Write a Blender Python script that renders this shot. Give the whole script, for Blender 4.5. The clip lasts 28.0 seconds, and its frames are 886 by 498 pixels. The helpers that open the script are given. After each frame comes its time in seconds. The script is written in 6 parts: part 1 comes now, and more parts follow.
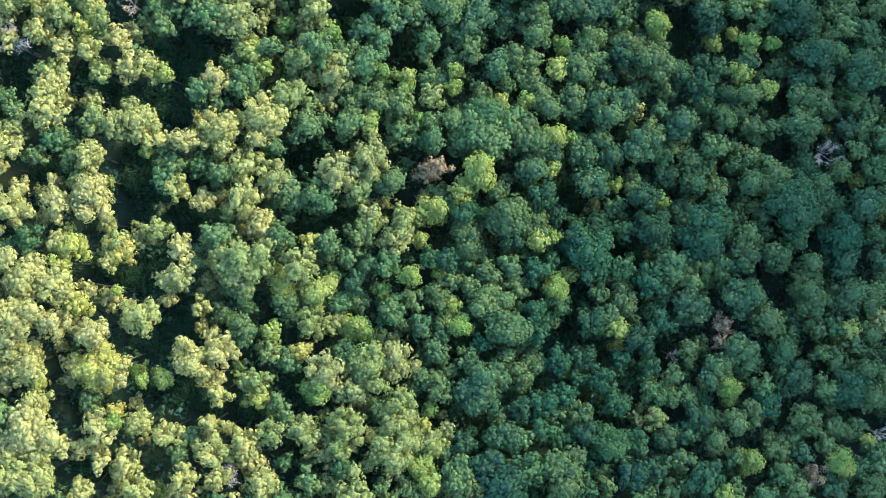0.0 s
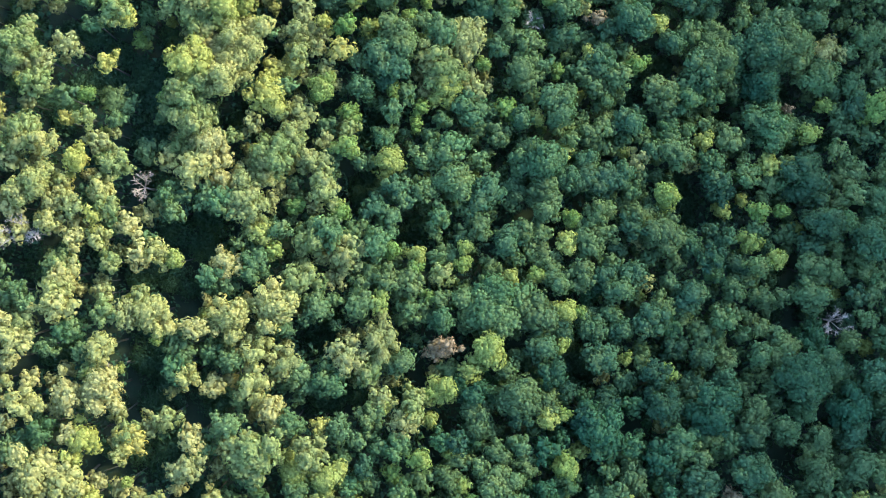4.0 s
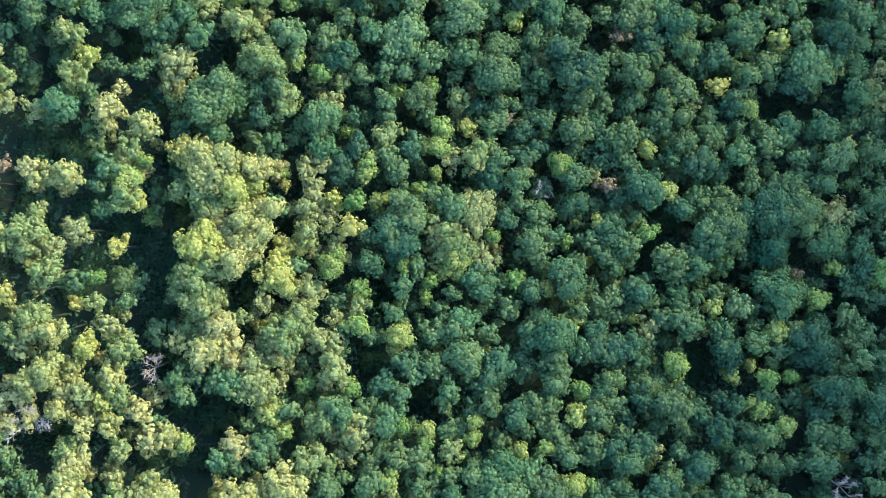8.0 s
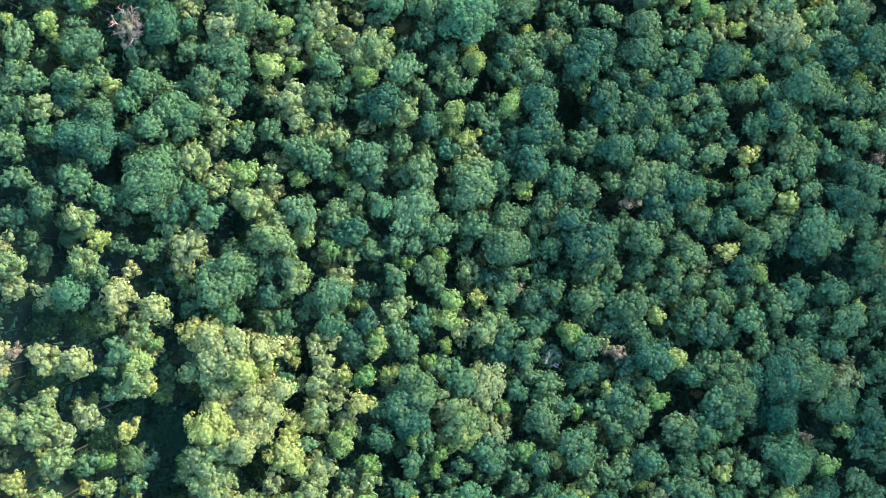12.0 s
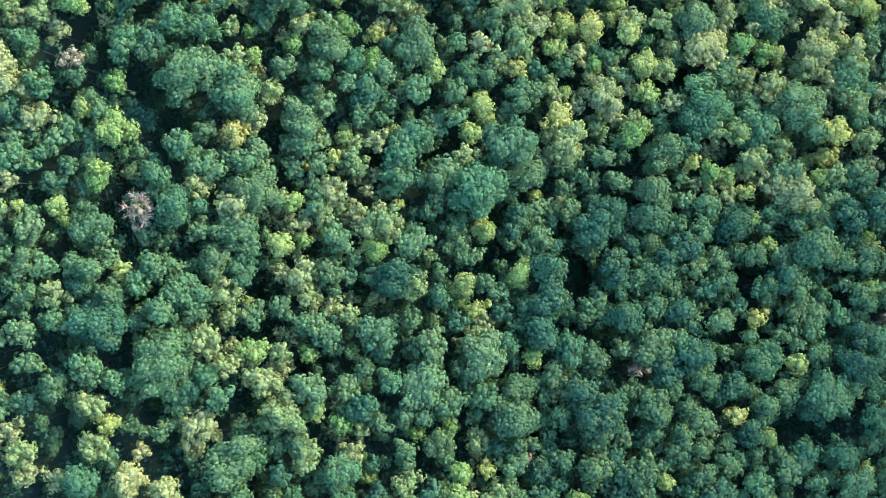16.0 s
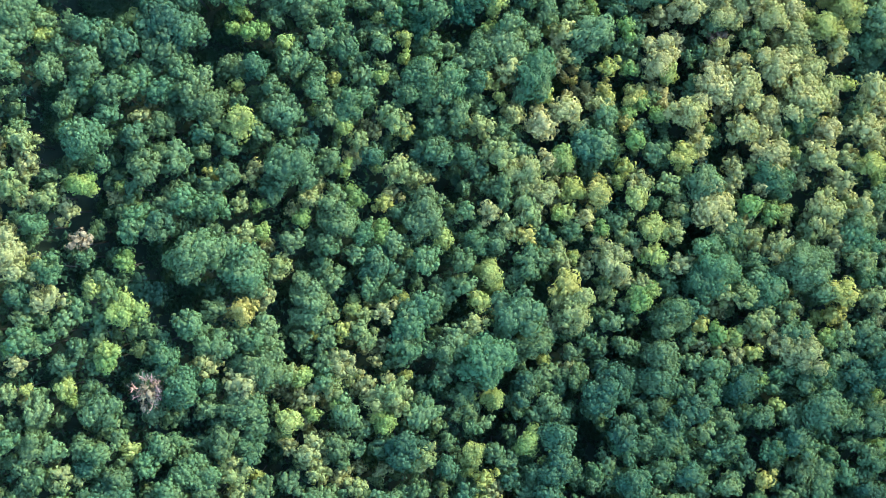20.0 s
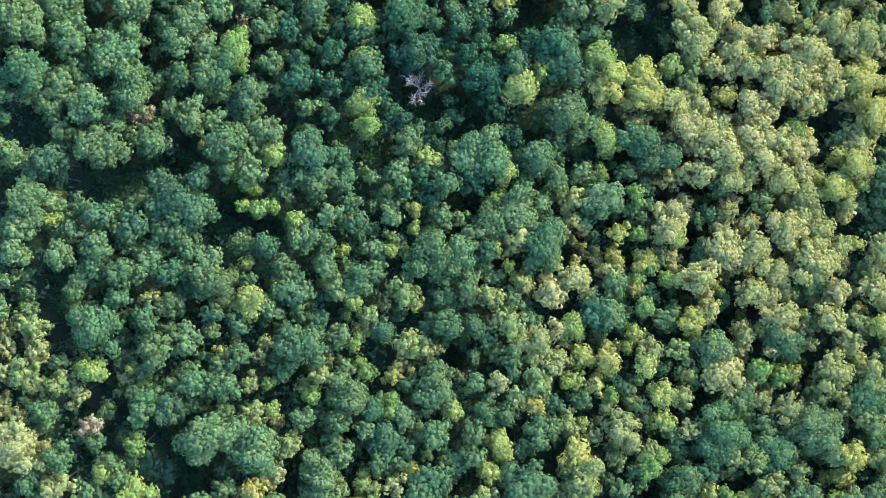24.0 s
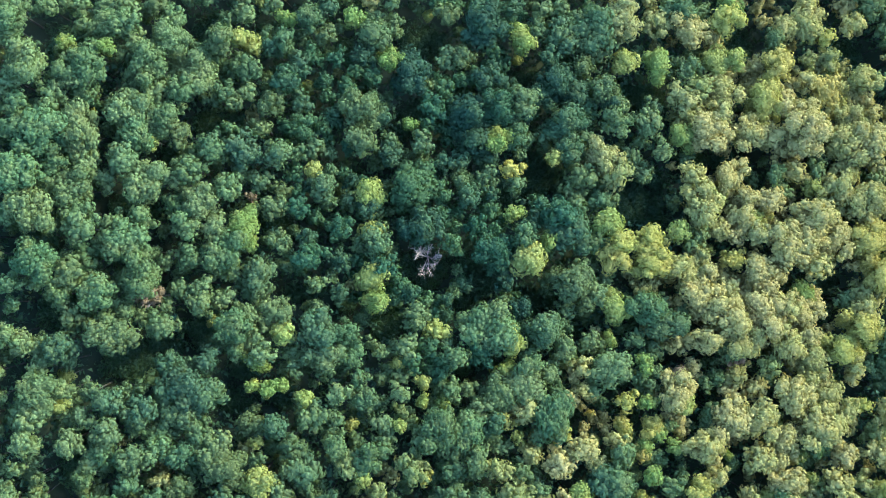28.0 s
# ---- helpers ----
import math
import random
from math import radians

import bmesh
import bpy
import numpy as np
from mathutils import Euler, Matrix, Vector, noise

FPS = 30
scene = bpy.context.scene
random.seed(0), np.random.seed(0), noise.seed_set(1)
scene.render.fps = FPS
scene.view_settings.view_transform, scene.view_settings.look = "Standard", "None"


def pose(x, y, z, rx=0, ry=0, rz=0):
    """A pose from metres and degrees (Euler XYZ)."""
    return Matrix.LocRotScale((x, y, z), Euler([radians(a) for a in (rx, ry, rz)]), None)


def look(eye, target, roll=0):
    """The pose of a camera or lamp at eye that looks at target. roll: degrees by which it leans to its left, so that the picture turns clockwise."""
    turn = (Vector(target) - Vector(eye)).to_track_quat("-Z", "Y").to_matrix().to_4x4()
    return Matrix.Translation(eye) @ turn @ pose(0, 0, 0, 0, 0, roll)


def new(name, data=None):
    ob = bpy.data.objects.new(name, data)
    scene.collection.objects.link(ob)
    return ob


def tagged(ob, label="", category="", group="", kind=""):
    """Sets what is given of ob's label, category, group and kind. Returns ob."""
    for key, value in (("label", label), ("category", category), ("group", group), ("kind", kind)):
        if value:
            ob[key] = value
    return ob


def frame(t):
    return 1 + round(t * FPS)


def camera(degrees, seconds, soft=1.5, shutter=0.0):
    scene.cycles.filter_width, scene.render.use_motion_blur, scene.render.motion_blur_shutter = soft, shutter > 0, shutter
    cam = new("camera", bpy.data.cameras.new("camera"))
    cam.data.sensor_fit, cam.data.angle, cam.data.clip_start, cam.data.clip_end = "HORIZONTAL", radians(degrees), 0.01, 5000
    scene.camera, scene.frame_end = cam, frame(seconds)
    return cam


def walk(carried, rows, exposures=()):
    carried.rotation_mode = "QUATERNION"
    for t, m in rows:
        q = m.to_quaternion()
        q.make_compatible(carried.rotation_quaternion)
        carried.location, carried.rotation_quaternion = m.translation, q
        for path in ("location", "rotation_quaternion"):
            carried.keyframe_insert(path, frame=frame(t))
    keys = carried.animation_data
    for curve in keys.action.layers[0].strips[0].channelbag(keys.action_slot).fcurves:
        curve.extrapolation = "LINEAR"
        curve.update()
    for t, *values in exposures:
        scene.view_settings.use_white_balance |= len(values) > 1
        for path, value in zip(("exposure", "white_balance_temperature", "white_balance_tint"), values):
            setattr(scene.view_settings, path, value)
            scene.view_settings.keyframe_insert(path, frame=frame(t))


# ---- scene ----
# ---- camera: a level flight looking straight down on the wood ----
cam = camera(40, 28.0, soft=0.8)


def above(x, y):
    return pose(x, y, 250.0, 0, 0, 0)


walk(cam, [
    (0, above(0.00, -0.00)),
    (2, above(-0.89, 16.60)),
    (3.5, above(-1.59, 29.02)),
    (5.5, above(-2.48, 45.47)),
    (7.5, above(-3.39, 61.84)),
    (9.5, above(-4.19, 78.23)),
    (12, above(-5.43, 98.68)),
    (14.5, above(-6.63, 119.12)),
    (16.5, above(-7.48, 135.51)),
    (18.5, above(-8.30, 151.75)),
    (20, above(-8.91, 163.82)),
    (21.5, above(-9.55, 176.02)),
    (23.5, above(-10.51, 192.60)),
    (25, above(-11.18, 205.22)),
    (26.5, above(-11.84, 217.76)),
    (28, above(-12.43, 230.19)),
], exposures=[(0, 3.90, 5300, 8), (6, 3.86, 5200, 12), (12, 3.97, 4830, 10), (16, 4.03, 4780, 10), (21, 3.96, 4930, 12), (28, 3.85, 5160, 15)])

# ---- world, sun, exposure ----
SUN_ELEV, SUN_AZ = 29.0, 34.0      # height over the horizon; direction from +x towards +y
world = bpy.data.worlds.new("sky")
scene.world = world
world.use_nodes = True
wn = world.node_tree.nodes
sky = wn.new("ShaderNodeTexSky")
sky.sky_type, sky.sun_disc = "NISHITA", False
sky.sun_elevation, sky.sun_rotation = radians(SUN_ELEV), radians(90.0 - SUN_AZ)
wn["Background"].inputs["Strength"].default_value = 0.15
world.node_tree.links.new(sky.outputs["Color"], wn["Background"].inputs["Color"])

sun_data = bpy.data.lights.new("sun", "SUN")
sun_data.energy, sun_data.angle, sun_data.color = 1.07, radians(9.0), (1.0, 0.78, 0.36)
sun = new("sun", sun_data)
sun_dir = Vector((math.cos(radians(SUN_ELEV)) * math.cos(radians(SUN_AZ)),
                  math.cos(radians(SUN_ELEV)) * math.sin(radians(SUN_AZ)),
                  math.sin(radians(SUN_ELEV))))
sun.matrix_basis = look(sun_dir * 600, (0, 0, 0))


# ---- materials ----
def material(name):
    m = bpy.data.materials.new(name)
    m.use_nodes = True
    n, l = m.node_tree.nodes, m.node_tree.links
    n.clear()
    out = n.new("ShaderNodeOutputMaterial")
    return m, n, l, out


def noise_node(n, l, scale, detail=3.0, rough=0.6, coords=None):
    t = n.new("ShaderNodeTexNoise")
    t.inputs["Scale"].default_value = scale
    t.inputs["Detail"].default_value = detail
    t.inputs["Roughness"].default_value = rough
    if coords is not None:
        l.new(coords, t.inputs["Vector"])
    return t


def ramp(n, stops):
    r = n.new("ShaderNodeValToRGB")
    e = r.color_ramp.elements
    e[0].position, e[0].color = stops[0][0], (*stops[0][1], 1)
    e[1].position, e[1].color = stops[-1][0], (*stops[-1][1], 1)
    for p, c in stops[1:-1]:
        e.new(p).color = (*c, 1)
    return r


def mix_colour(n, l, a, b, fac, mode="MIX"):
    m = n.new("ShaderNodeMix")
    m.data_type, m.blend_type = "RGBA", mode
    for sock, v in ((m.inputs["Factor"], fac), (m.inputs["A"], a), (m.inputs["B"], b)):
        if isinstance(v, (int, float)):
            sock.default_value = v
        elif isinstance(v, tuple):
            sock.default_value = (*v, 1)
        else:
            l.new(v, sock)
    return m.outputs["Result"]


def foliage(name, stops, accent, share=0.35, gloss=0.7, lucent=0.40):
    """Leaves: a hue for each tree, spray-to-spray variation, and a patchy accent of turning leaves."""
    m, n, l, out = material(name)
    info = n.new("ShaderNodeObjectInfo")
    geo = n.new("ShaderNodeNewGeometry")
    tree = ramp(n, stops)
    l.new(info.outputs["Random"], tree.inputs["Fac"])
    big = noise_node(n, l, 0.28, 2.0, 0.5, geo.outputs["Position"])
    mask = n.new("ShaderNodeMapRange")
    mask.inputs["From Min"].default_value, mask.inputs["From Max"].default_value = 0.50, 0.72
    mask.inputs["To Max"].default_value = share
    l.new(big.outputs["Fac"], mask.inputs["Value"])
    col = mix_colour(n, l, tree.outputs["Color"], accent, mask.outputs["Result"])
    spray = n.new("ShaderNodeMapRange")
    spray.inputs["To Min"].default_value, spray.inputs["To Max"].default_value = 0.74, 1.26
    l.new(geo.outputs["Random Per Island"], spray.inputs["Value"])
    tone = n.new("ShaderNodeVectorMath")
    tone.operation = "SCALE"
    l.new(col, tone.inputs[0])
    l.new(spray.outputs["Result"], tone.inputs["Scale"])
    bsdf = n.new("ShaderNodeBsdfPrincipled")
    bsdf.inputs["Roughness"].default_value = gloss
    bsdf.inputs["Specular IOR Level"].default_value = 0.12
    l.new(tone.outputs["Vector"], bsdf.inputs["Base Color"])
    thin = n.new("ShaderNodeBsdfTranslucent")
    warm = mix_colour(n, l, tone.outputs["Vector"], (0.85, 1.0, 0.45), 1.0, "MULTIPLY")
    l.new(warm, thin.inputs["Color"])
    both = n.new("ShaderNodeMixShader")
    both.inputs["Fac"].default_value = lucent
    l.new(bsdf.outputs["BSDF"], both.inputs[1])
    l.new(thin.outputs["BSDF"], both.inputs[2])
    l.new(both.outputs["Shader"], out.inputs["Surface"])
    return m


def rough_surface(name, stops, scale, fine, bump=0.4, rough=0.9):
    m, n, l, out = material(name)
    geo = n.new("ShaderNodeNewGeometry")
    a = noise_node(n, l, scale, 4.0, 0.6, geo.outputs["Position"])
    b = noise_node(n, l, fine, 5.0, 0.7, geo.outputs["Position"])
    r = ramp(n, stops)
    l.new(a.outputs["Fac"], r.inputs["Fac"])
    grain = n.new("ShaderNodeMapRange")
    grain.inputs["To Min"].default_value, grain.inputs["To Max"].default_value = 0.6, 1.4
    l.new(b.outputs["Fac"], grain.inputs["Value"])
    tone = n.new("ShaderNodeVectorMath")
    tone.operation = "SCALE"
    l.new(r.outputs["Color"], tone.inputs[0])
    l.new(grain.outputs["Result"], tone.inputs["Scale"])
    bsdf = n.new("ShaderNodeBsdfPrincipled")
    bsdf.inputs["Roughness"].default_value = rough
    bsdf.inputs["Specular IOR Level"].default_value = 0.08
    l.new(tone.outputs["Vector"], bsdf.inputs["Base Color"])
    bp = n.new("ShaderNodeBump")
    bp.inputs["Strength"].default_value, bp.inputs["Distance"].default_value = bump, 0.05
    l.new(b.outputs["Fac"], bp.inputs["Height"])
    l.new(bp.outputs["Normal"], bsdf.inputs["Normal"])
    l.new(bsdf.outputs["BSDF"], out.inputs["Surface"])
    return m


LEAF = {
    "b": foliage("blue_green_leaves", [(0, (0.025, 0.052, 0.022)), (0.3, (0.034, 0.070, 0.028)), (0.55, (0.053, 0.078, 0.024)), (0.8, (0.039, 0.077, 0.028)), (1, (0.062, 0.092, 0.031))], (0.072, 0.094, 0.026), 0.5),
    # d: the green darkened, shade painted into the leaf colour
    "d": foliage("shaded_green_leaves", [(0, (0.014, 0.039, 0.020)), (0.4, (0.023, 0.049, 0.020)), (0.7, (0.018, 0.054, 0.023)), (1, (0.033, 0.066, 0.021))], (0.037, 0.068, 0.020), 0.45),
    "g": foliage("mid_green_leaves", [(0, (0.036, 0.074, 0.025)), (0.35, (0.064, 0.094, 0.029)), (0.65, (0.048, 0.092, 0.031)), (1, (0.076, 0.110, 0.036))], (0.096, 0.112, 0.031), 0.5),
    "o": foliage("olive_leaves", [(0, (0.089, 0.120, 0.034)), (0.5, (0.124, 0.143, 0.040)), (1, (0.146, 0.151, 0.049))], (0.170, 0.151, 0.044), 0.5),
    # p: the olive lightened, sunlight painted into the leaf colour
    "p": foliage("sunlit_olive_leaves", [(0, (0.150, 0.160, 0.044)), (0.5, (0.184, 0.180, 0.050)), (1, (0.204, 0.188, 0.060))], (0.224, 0.186, 0.050), 0.5),
    "y": foliage("yellow_green_leaves", [(0, (0.076, 0.126, 0.026)), (0.5, (0.118, 0.156, 0.032)), (1, (0.160, 0.178, 0.040))], (0.185, 0.178, 0.038), 0.5),
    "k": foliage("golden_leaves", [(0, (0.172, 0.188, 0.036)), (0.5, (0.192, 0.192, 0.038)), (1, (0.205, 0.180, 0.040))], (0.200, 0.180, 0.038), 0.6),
    "r": foliage("rusty_leaves", [(0, (0.110, 0.086, 0.040)), (0.5, (0.118, 0.082, 0.040)), (1, (0.098, 0.074, 0.036))], (0.09, 0.085, 0.036), 0.6, 0.7, 0.15),
}
BARK = rough_surface("grey_bark", [(0.3, (0.022, 0.024, 0.018)), (0.7, (0.046, 0.048, 0.038))], 1.5, 14.0, 0.8)
DEADWOOD = rough_surface("weathered_dead_wood", [(0.3, (0.13, 0.110, 0.080)), (0.7, (0.22, 0.19, 0.14))], 1.2, 12.0, 0.5)
TANWOOD = rough_surface("tan_dead_twigs", [(0.3, (0.25, 0.145, 0.085)), (0.7, (0.35, 0.215, 0.13))], 1.2, 12.0, 0.5)
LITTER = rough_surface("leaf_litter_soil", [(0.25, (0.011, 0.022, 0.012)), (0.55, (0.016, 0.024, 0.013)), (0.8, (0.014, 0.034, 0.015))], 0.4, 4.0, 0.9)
FERN = foliage("undergrowth_leaves", [(0, (0.030, 0.064, 0.030)), (1, (0.030, 0.064, 0.030))], (0.045, 0.085, 0.030), 0.8)


# ---- the lie of the land ----
def smooth(a, b, v):
    t = min(1.0, max(0.0, (v - a) / (b - a)))
    return t * t * (3 - 2 * t)


def canopy(x, y):
    """Mean height of the treetops: a hillside that falls towards +x."""
    u, v = min(95.0, max(-95.0, x)), min(285.0, max(-60.0, y))
    d = 222.06 + 0.204 * u + 0.155 * v - 4.41e-4 * u * u + 1.98e-4 * u * v - 8.157e-4 * v * v - 5.2e-7 * u * v * v + 1.87e-6 * v ** 3
    return 250.0 - d - 0.12 * (x - u)


TREE_H = 19.0


# crest of the added sun-blocking hill: distance across the sun's direction, height
SHADE_CREST = ((-200, 215), (-35, 213), (0, 171), (30, 138), (60, 112), (150, 84), (400, 72))


def shade_ridge(x, y):
    """An unseen steep hillside, added beyond +x to block the sun; its crest falls to a saddle further up the valley.
    """
    p = -x * math.sin(radians(SUN_AZ)) + y * math.cos(radians(SUN_AZ))
    q = x * math.cos(radians(SUN_AZ)) + y * math.sin(radians(SUN_AZ))
    crest = float(np.interp(p, [c[0] for c in SHADE_CREST], [c[1] for c in SHADE_CREST]))
    return smooth(100, 240, x) * crest * math.exp(-((q - 330.0) / (105.0 if q < 330 else 260.0)) ** 2)


def ground_z(x, y):
    z = canopy(x, y) - TREE_H
    far = smooth(110, 420, max(abs(x), abs(y - 115) - 60))
    z += far * 9.0 * noise.noise(Vector((x * 0.004, y * 0.004, 3.1)))
    return z + shade_ridge(x, y) + 0.5 * noise.noise(Vector((x * 0.09, y * 0.09, 0.0)))


# ---- helpers for meshes ----
def triangles(me, verts, faces):
    """Fills a mesh from arrays of points and triangles."""
    n = len(faces)
    me.vertices.add(len(verts))
    me.vertices.foreach_set("co", np.ascontiguousarray(verts, dtype=np.float32).ravel())
    me.loops.add(3 * n)
    me.loops.foreach_set("vertex_index", np.ascontiguousarray(faces, dtype=np.int32).ravel())
    me.polygons.add(n)
    me.polygons.foreach_set("loop_start", np.arange(0, 3 * n, 3, dtype=np.int32))


def mesh_of(name, verts, faces, mat, soft=False, normals=None):
    me = bpy.data.meshes.new(name)
    if isinstance(verts, np.ndarray):
        triangles(me, verts, faces)
    else:
        me.from_pydata(verts, [], faces)
    me.materials.append(mat)
    if soft or normals is not None:
        me.polygons.foreach_set("use_smooth", [True] * len(me.polygons))
    me.update()
    if normals is not None:
        me.normals_split_custom_set_from_vertices(normals)
    return me


def part_of(name, me, parent, label=""):
    ob = new(name, me)
    ob.parent = parent
    return tagged(ob, label)


def tube(verts, faces, path, radii, sides=6):
    """A tapered, bent limb through the points of path."""
    base = len(verts)
    for i, (p, r) in enumerate(zip(path, radii)):
        p = Vector(p)
        d = Vector(path[min(i + 1, len(path) - 1)]) - Vector(path[max(i - 1, 0)])
        side = d.cross(Vector((0.3, 1, 0.2))).normalized()
        up = side.cross(d).normalized()
        for k in range(sides):
            a = 2 * math.pi * k / sides
            verts.append(tuple(p + (side * math.cos(a) + up * math.sin(a)) * r))
    for i in range(len(path) - 1):
        for k in range(sides):
            a, b = base + i * sides + k, base + i * sides + (k + 1) % sides
            faces.append((a, b, b + sides, a + sides))
    faces.append(tuple(base + (len(path) - 1) * sides + k for k in range(sides)))


ICO = None


def ico():
    global ICO
    if ICO is None:
        bm = bmesh.new()
        bmesh.ops.create_icosphere(bm, subdivisions=1, radius=1.0)
        v = np.array([w.co[:] for w in bm.verts])
        f = [tuple(w.index for w in p.verts) for p in bm.faces]
        bm.free()
        ICO = (v, f)
    return ICO


def sphere_points(n, rng):
    i = np.arange(n) + 0.5
    z = 1 - 2 * i / n
    a = i * 2.399963 + rng.random() * 6.28
    s = np.sqrt(1 - z * z)
    return np.c_[s * np.cos(a), s * np.sin(a), z]


def leaf_sprays(lobes, rng, clump, leaves, leaf, ragged=0.12):
    """Sprays of leaves over a set of round lobes (x, y, z, r): clumps on each lobe, and leaves on each clump."""
    tri, nor = [], []
    c, rad = lobes[:, :3], lobes[:, 3]
    for i in range(len(lobes)):
        n = max(8, int(4 * math.pi * rad[i] ** 2 / (clump * 1.75) ** 2))
        d = sphere_points(n, rng)
        d = d[d[:, 2] > -0.2]
        p = c[i] + d * (rad[i] * (1 + ragged * rng.standard_normal(len(d))))[:, None]
        inside = (np.linalg.norm(p[:, None] - c[None], axis=2) < rad[None] * 0.90)
        inside[:, i] = False
        keep = ~inside.any(axis=1)
        p, d = p[keep], d[keep]
        m = len(p)
        if m == 0:
            continue
        size = clump * (0.7 + 0.6 * rng.random(m))
        e = d[:, None] * 0.9 + rng.standard_normal((m, leaves, 3)) * 0.75
        e /= np.linalg.norm(e, axis=2, keepdims=True)
        q = p[:, None] + e * size[:, None, None] * (0.80 + 0.35 * rng.random((m, leaves, 1)))
        q, e = q.reshape(-1, 3), e.reshape(-1, 3)
        e = e + rng.standard_normal(e.shape) * 0.22
        e /= np.linalg.norm(e, axis=1, keepdims=True)
        t = np.cross(e, rng.standard_normal(e.shape))
        t /= np.linalg.norm(t, axis=1, keepdims=True)
        b = np.cross(e, t)
        s = (leaf * (0.7 + 0.6 * rng.random(len(q))))[:, None]
        w = 0.55 + 0.35 * rng.random((len(q), 1))
        leafs = np.stack([q + t * s, q - t * s * 0.6 + b * s * w, q - t * s * 0.55 - b * s * w], axis=1)
        heart = np.repeat(p - d * 0.10 * size[:, None], leaves, axis=0)
        out = leafs - heart[:, None]
        out /= np.linalg.norm(out, axis=2, keepdims=True)
        out = out + 0.35 * e[:, None] + 0.20 * np.repeat(d, leaves, axis=0)[:, None]
        tri.append(leafs)
        nor.append(out / np.linalg.norm(out, axis=2, keepdims=True))
    return np.concatenate(tri), np.concatenate(nor)


def crown_arrays(seed, r, depth, n, clump, leaves, leaf, spread=0.70, lobe=0.36, ragged=0.12):
    rng = np.random.default_rng(seed)
    lobes = []
    turn, two, three = rng.random(3) * 6.28
    for i in range(n):
        q = math.sqrt((i + 0.35) / n)
        a = turn + i * 2.399963 + rng.normal(0, 0.25)
        uneven = 1 + 0.16 * math.sin(2 * a + two) + 0.12 * math.sin(3 * a + three)
        d = r * spread * q * uneven * (1 + rng.normal(0, 0.10))
        z = depth * (math.sqrt(max(0.0, 1 - 0.85 * q * q)) - 0.35) + rng.normal(0, 0.17) * r
        rr = r * lobe * (1.0 + rng.normal(0, 0.22)) * (1.02 - 0.22 * q)
        lobes.append((d * math.cos(a), d * math.sin(a), z - rr * 0.6, rr))
    lobes.append((0, 0, -0.35 * depth, r * 0.48))
    lobes = np.array(lobes)
    tri, nor = leaf_sprays(lobes, rng, clump, leaves, leaf, ragged)
    v, f = ico()
    f = np.array(f)
    core = [v * w[3] * 0.95 * (1 + 0.10 * rng.standard_normal((len(v), 1))) + w[:3] for w in lobes]
    k = len(v) * len(lobes)
    verts = np.concatenate(core + [tri.reshape(-1, 3)])
    normals = np.concatenate([v] * len(lobes) + [nor.reshape(-1, 3)])
    faces = np.concatenate([f + len(v) * i for i in range(len(lobes))] + [k + np.arange(3 * len(tri)).reshape(-1, 3)])
    return verts, faces, normals, lobes


def trunk_mesh(seed, h, r0, lobes, limbs=5):
    """A tapered trunk from the ground with limbs that reach up into the crown, whose middle is at h."""
    rng = np.random.default_rng(seed + 999)
    verts, faces = [], []
    bx, by = rng.normal(0, 0.3, 2)
    path = [(0, 0, -1.2), (0, 0, 0.3), (bx * 0.5, by * 0.5, h * 0.35), (bx, by, h * 0.7), (bx * 0.6, by * 0.6, h * 0.98)]
    tube(verts, faces, path, [r0 * 1.7, r0 * 1.25, r0, r0 * 0.75, r0 * 0.35], 6)
    order = rng.permutation(len(lobes) - 1)[:limbs]
    for j, i in enumerate(order):
        x, y, z, s = lobes[i]
        z0 = h * (0.55 + 0.07 * j)
        tube(verts, faces, [(bx, by, z0), (bx + 0.55 * (x - bx), by + 0.55 * (y - by), z0 + 0.5 * (h + z - z0)), (x, y, h + z)],
             [r0 * 0.5, r0 * 0.33, r0 * 0.10], 4)
    return mesh_of("trunk", verts, faces, BARK, True)


# size classes: crown radius, height of the top, depth of the crown, lobes
SIZES = {0: (1.9, 15.0, 2.8, 6), 1: (3.0, 18.0, 4.2, 10), 2: (4.3, 19.5, 5.4, 15), 3: (5.8, 21.0, 6.4, 22)}
FORMS = {  # clump, leaves, leaf, spread, lobe share, raggedness
    "b": (0.42, 24, 0.19, 0.76, 0.30, 0.13),
    "d": (0.42, 24, 0.19, 0.76, 0.29, 0.14),
    "g": (0.42, 24, 0.19, 0.75, 0.30, 0.12),
    "o": (0.43, 24, 0.19, 0.80, 0.27, 0.15),
    "p": (0.43, 24, 0.19, 0.80, 0.27, 0.15),
    "y": (0.36, 22, 0.16, 0.68, 0.38, 0.12),
    "k": (0.38, 22, 0.16, 0.74, 0.32, 0.14),
    "r": (0.44, 14, 0.17, 0.80, 0.26, 0.22),
}
NAMES = {  # by kind: young, grown, great
    "b": ("young_oak_tree", "oak_tree", "great_oak_tree"),
    # d and p: oak and hickory crowns toned down for shade, up for sun
    "d": ("young_elm_tree", "elm_tree", "great_elm_tree"),
    "g": ("young_beech_tree", "beech_tree", "great_beech_tree"),
    "o": ("young_hickory_tree", "hickory_tree", "great_hickory_tree"),
    "p": ("young_linden_tree", "linden_tree", "great_linden_tree"),
    "y": ("young_maple_tree", "maple_tree", "maple_tree"),
    "k": ("birch_tree",) * 3,
    "r": ("withering_tree",) * 3,
}
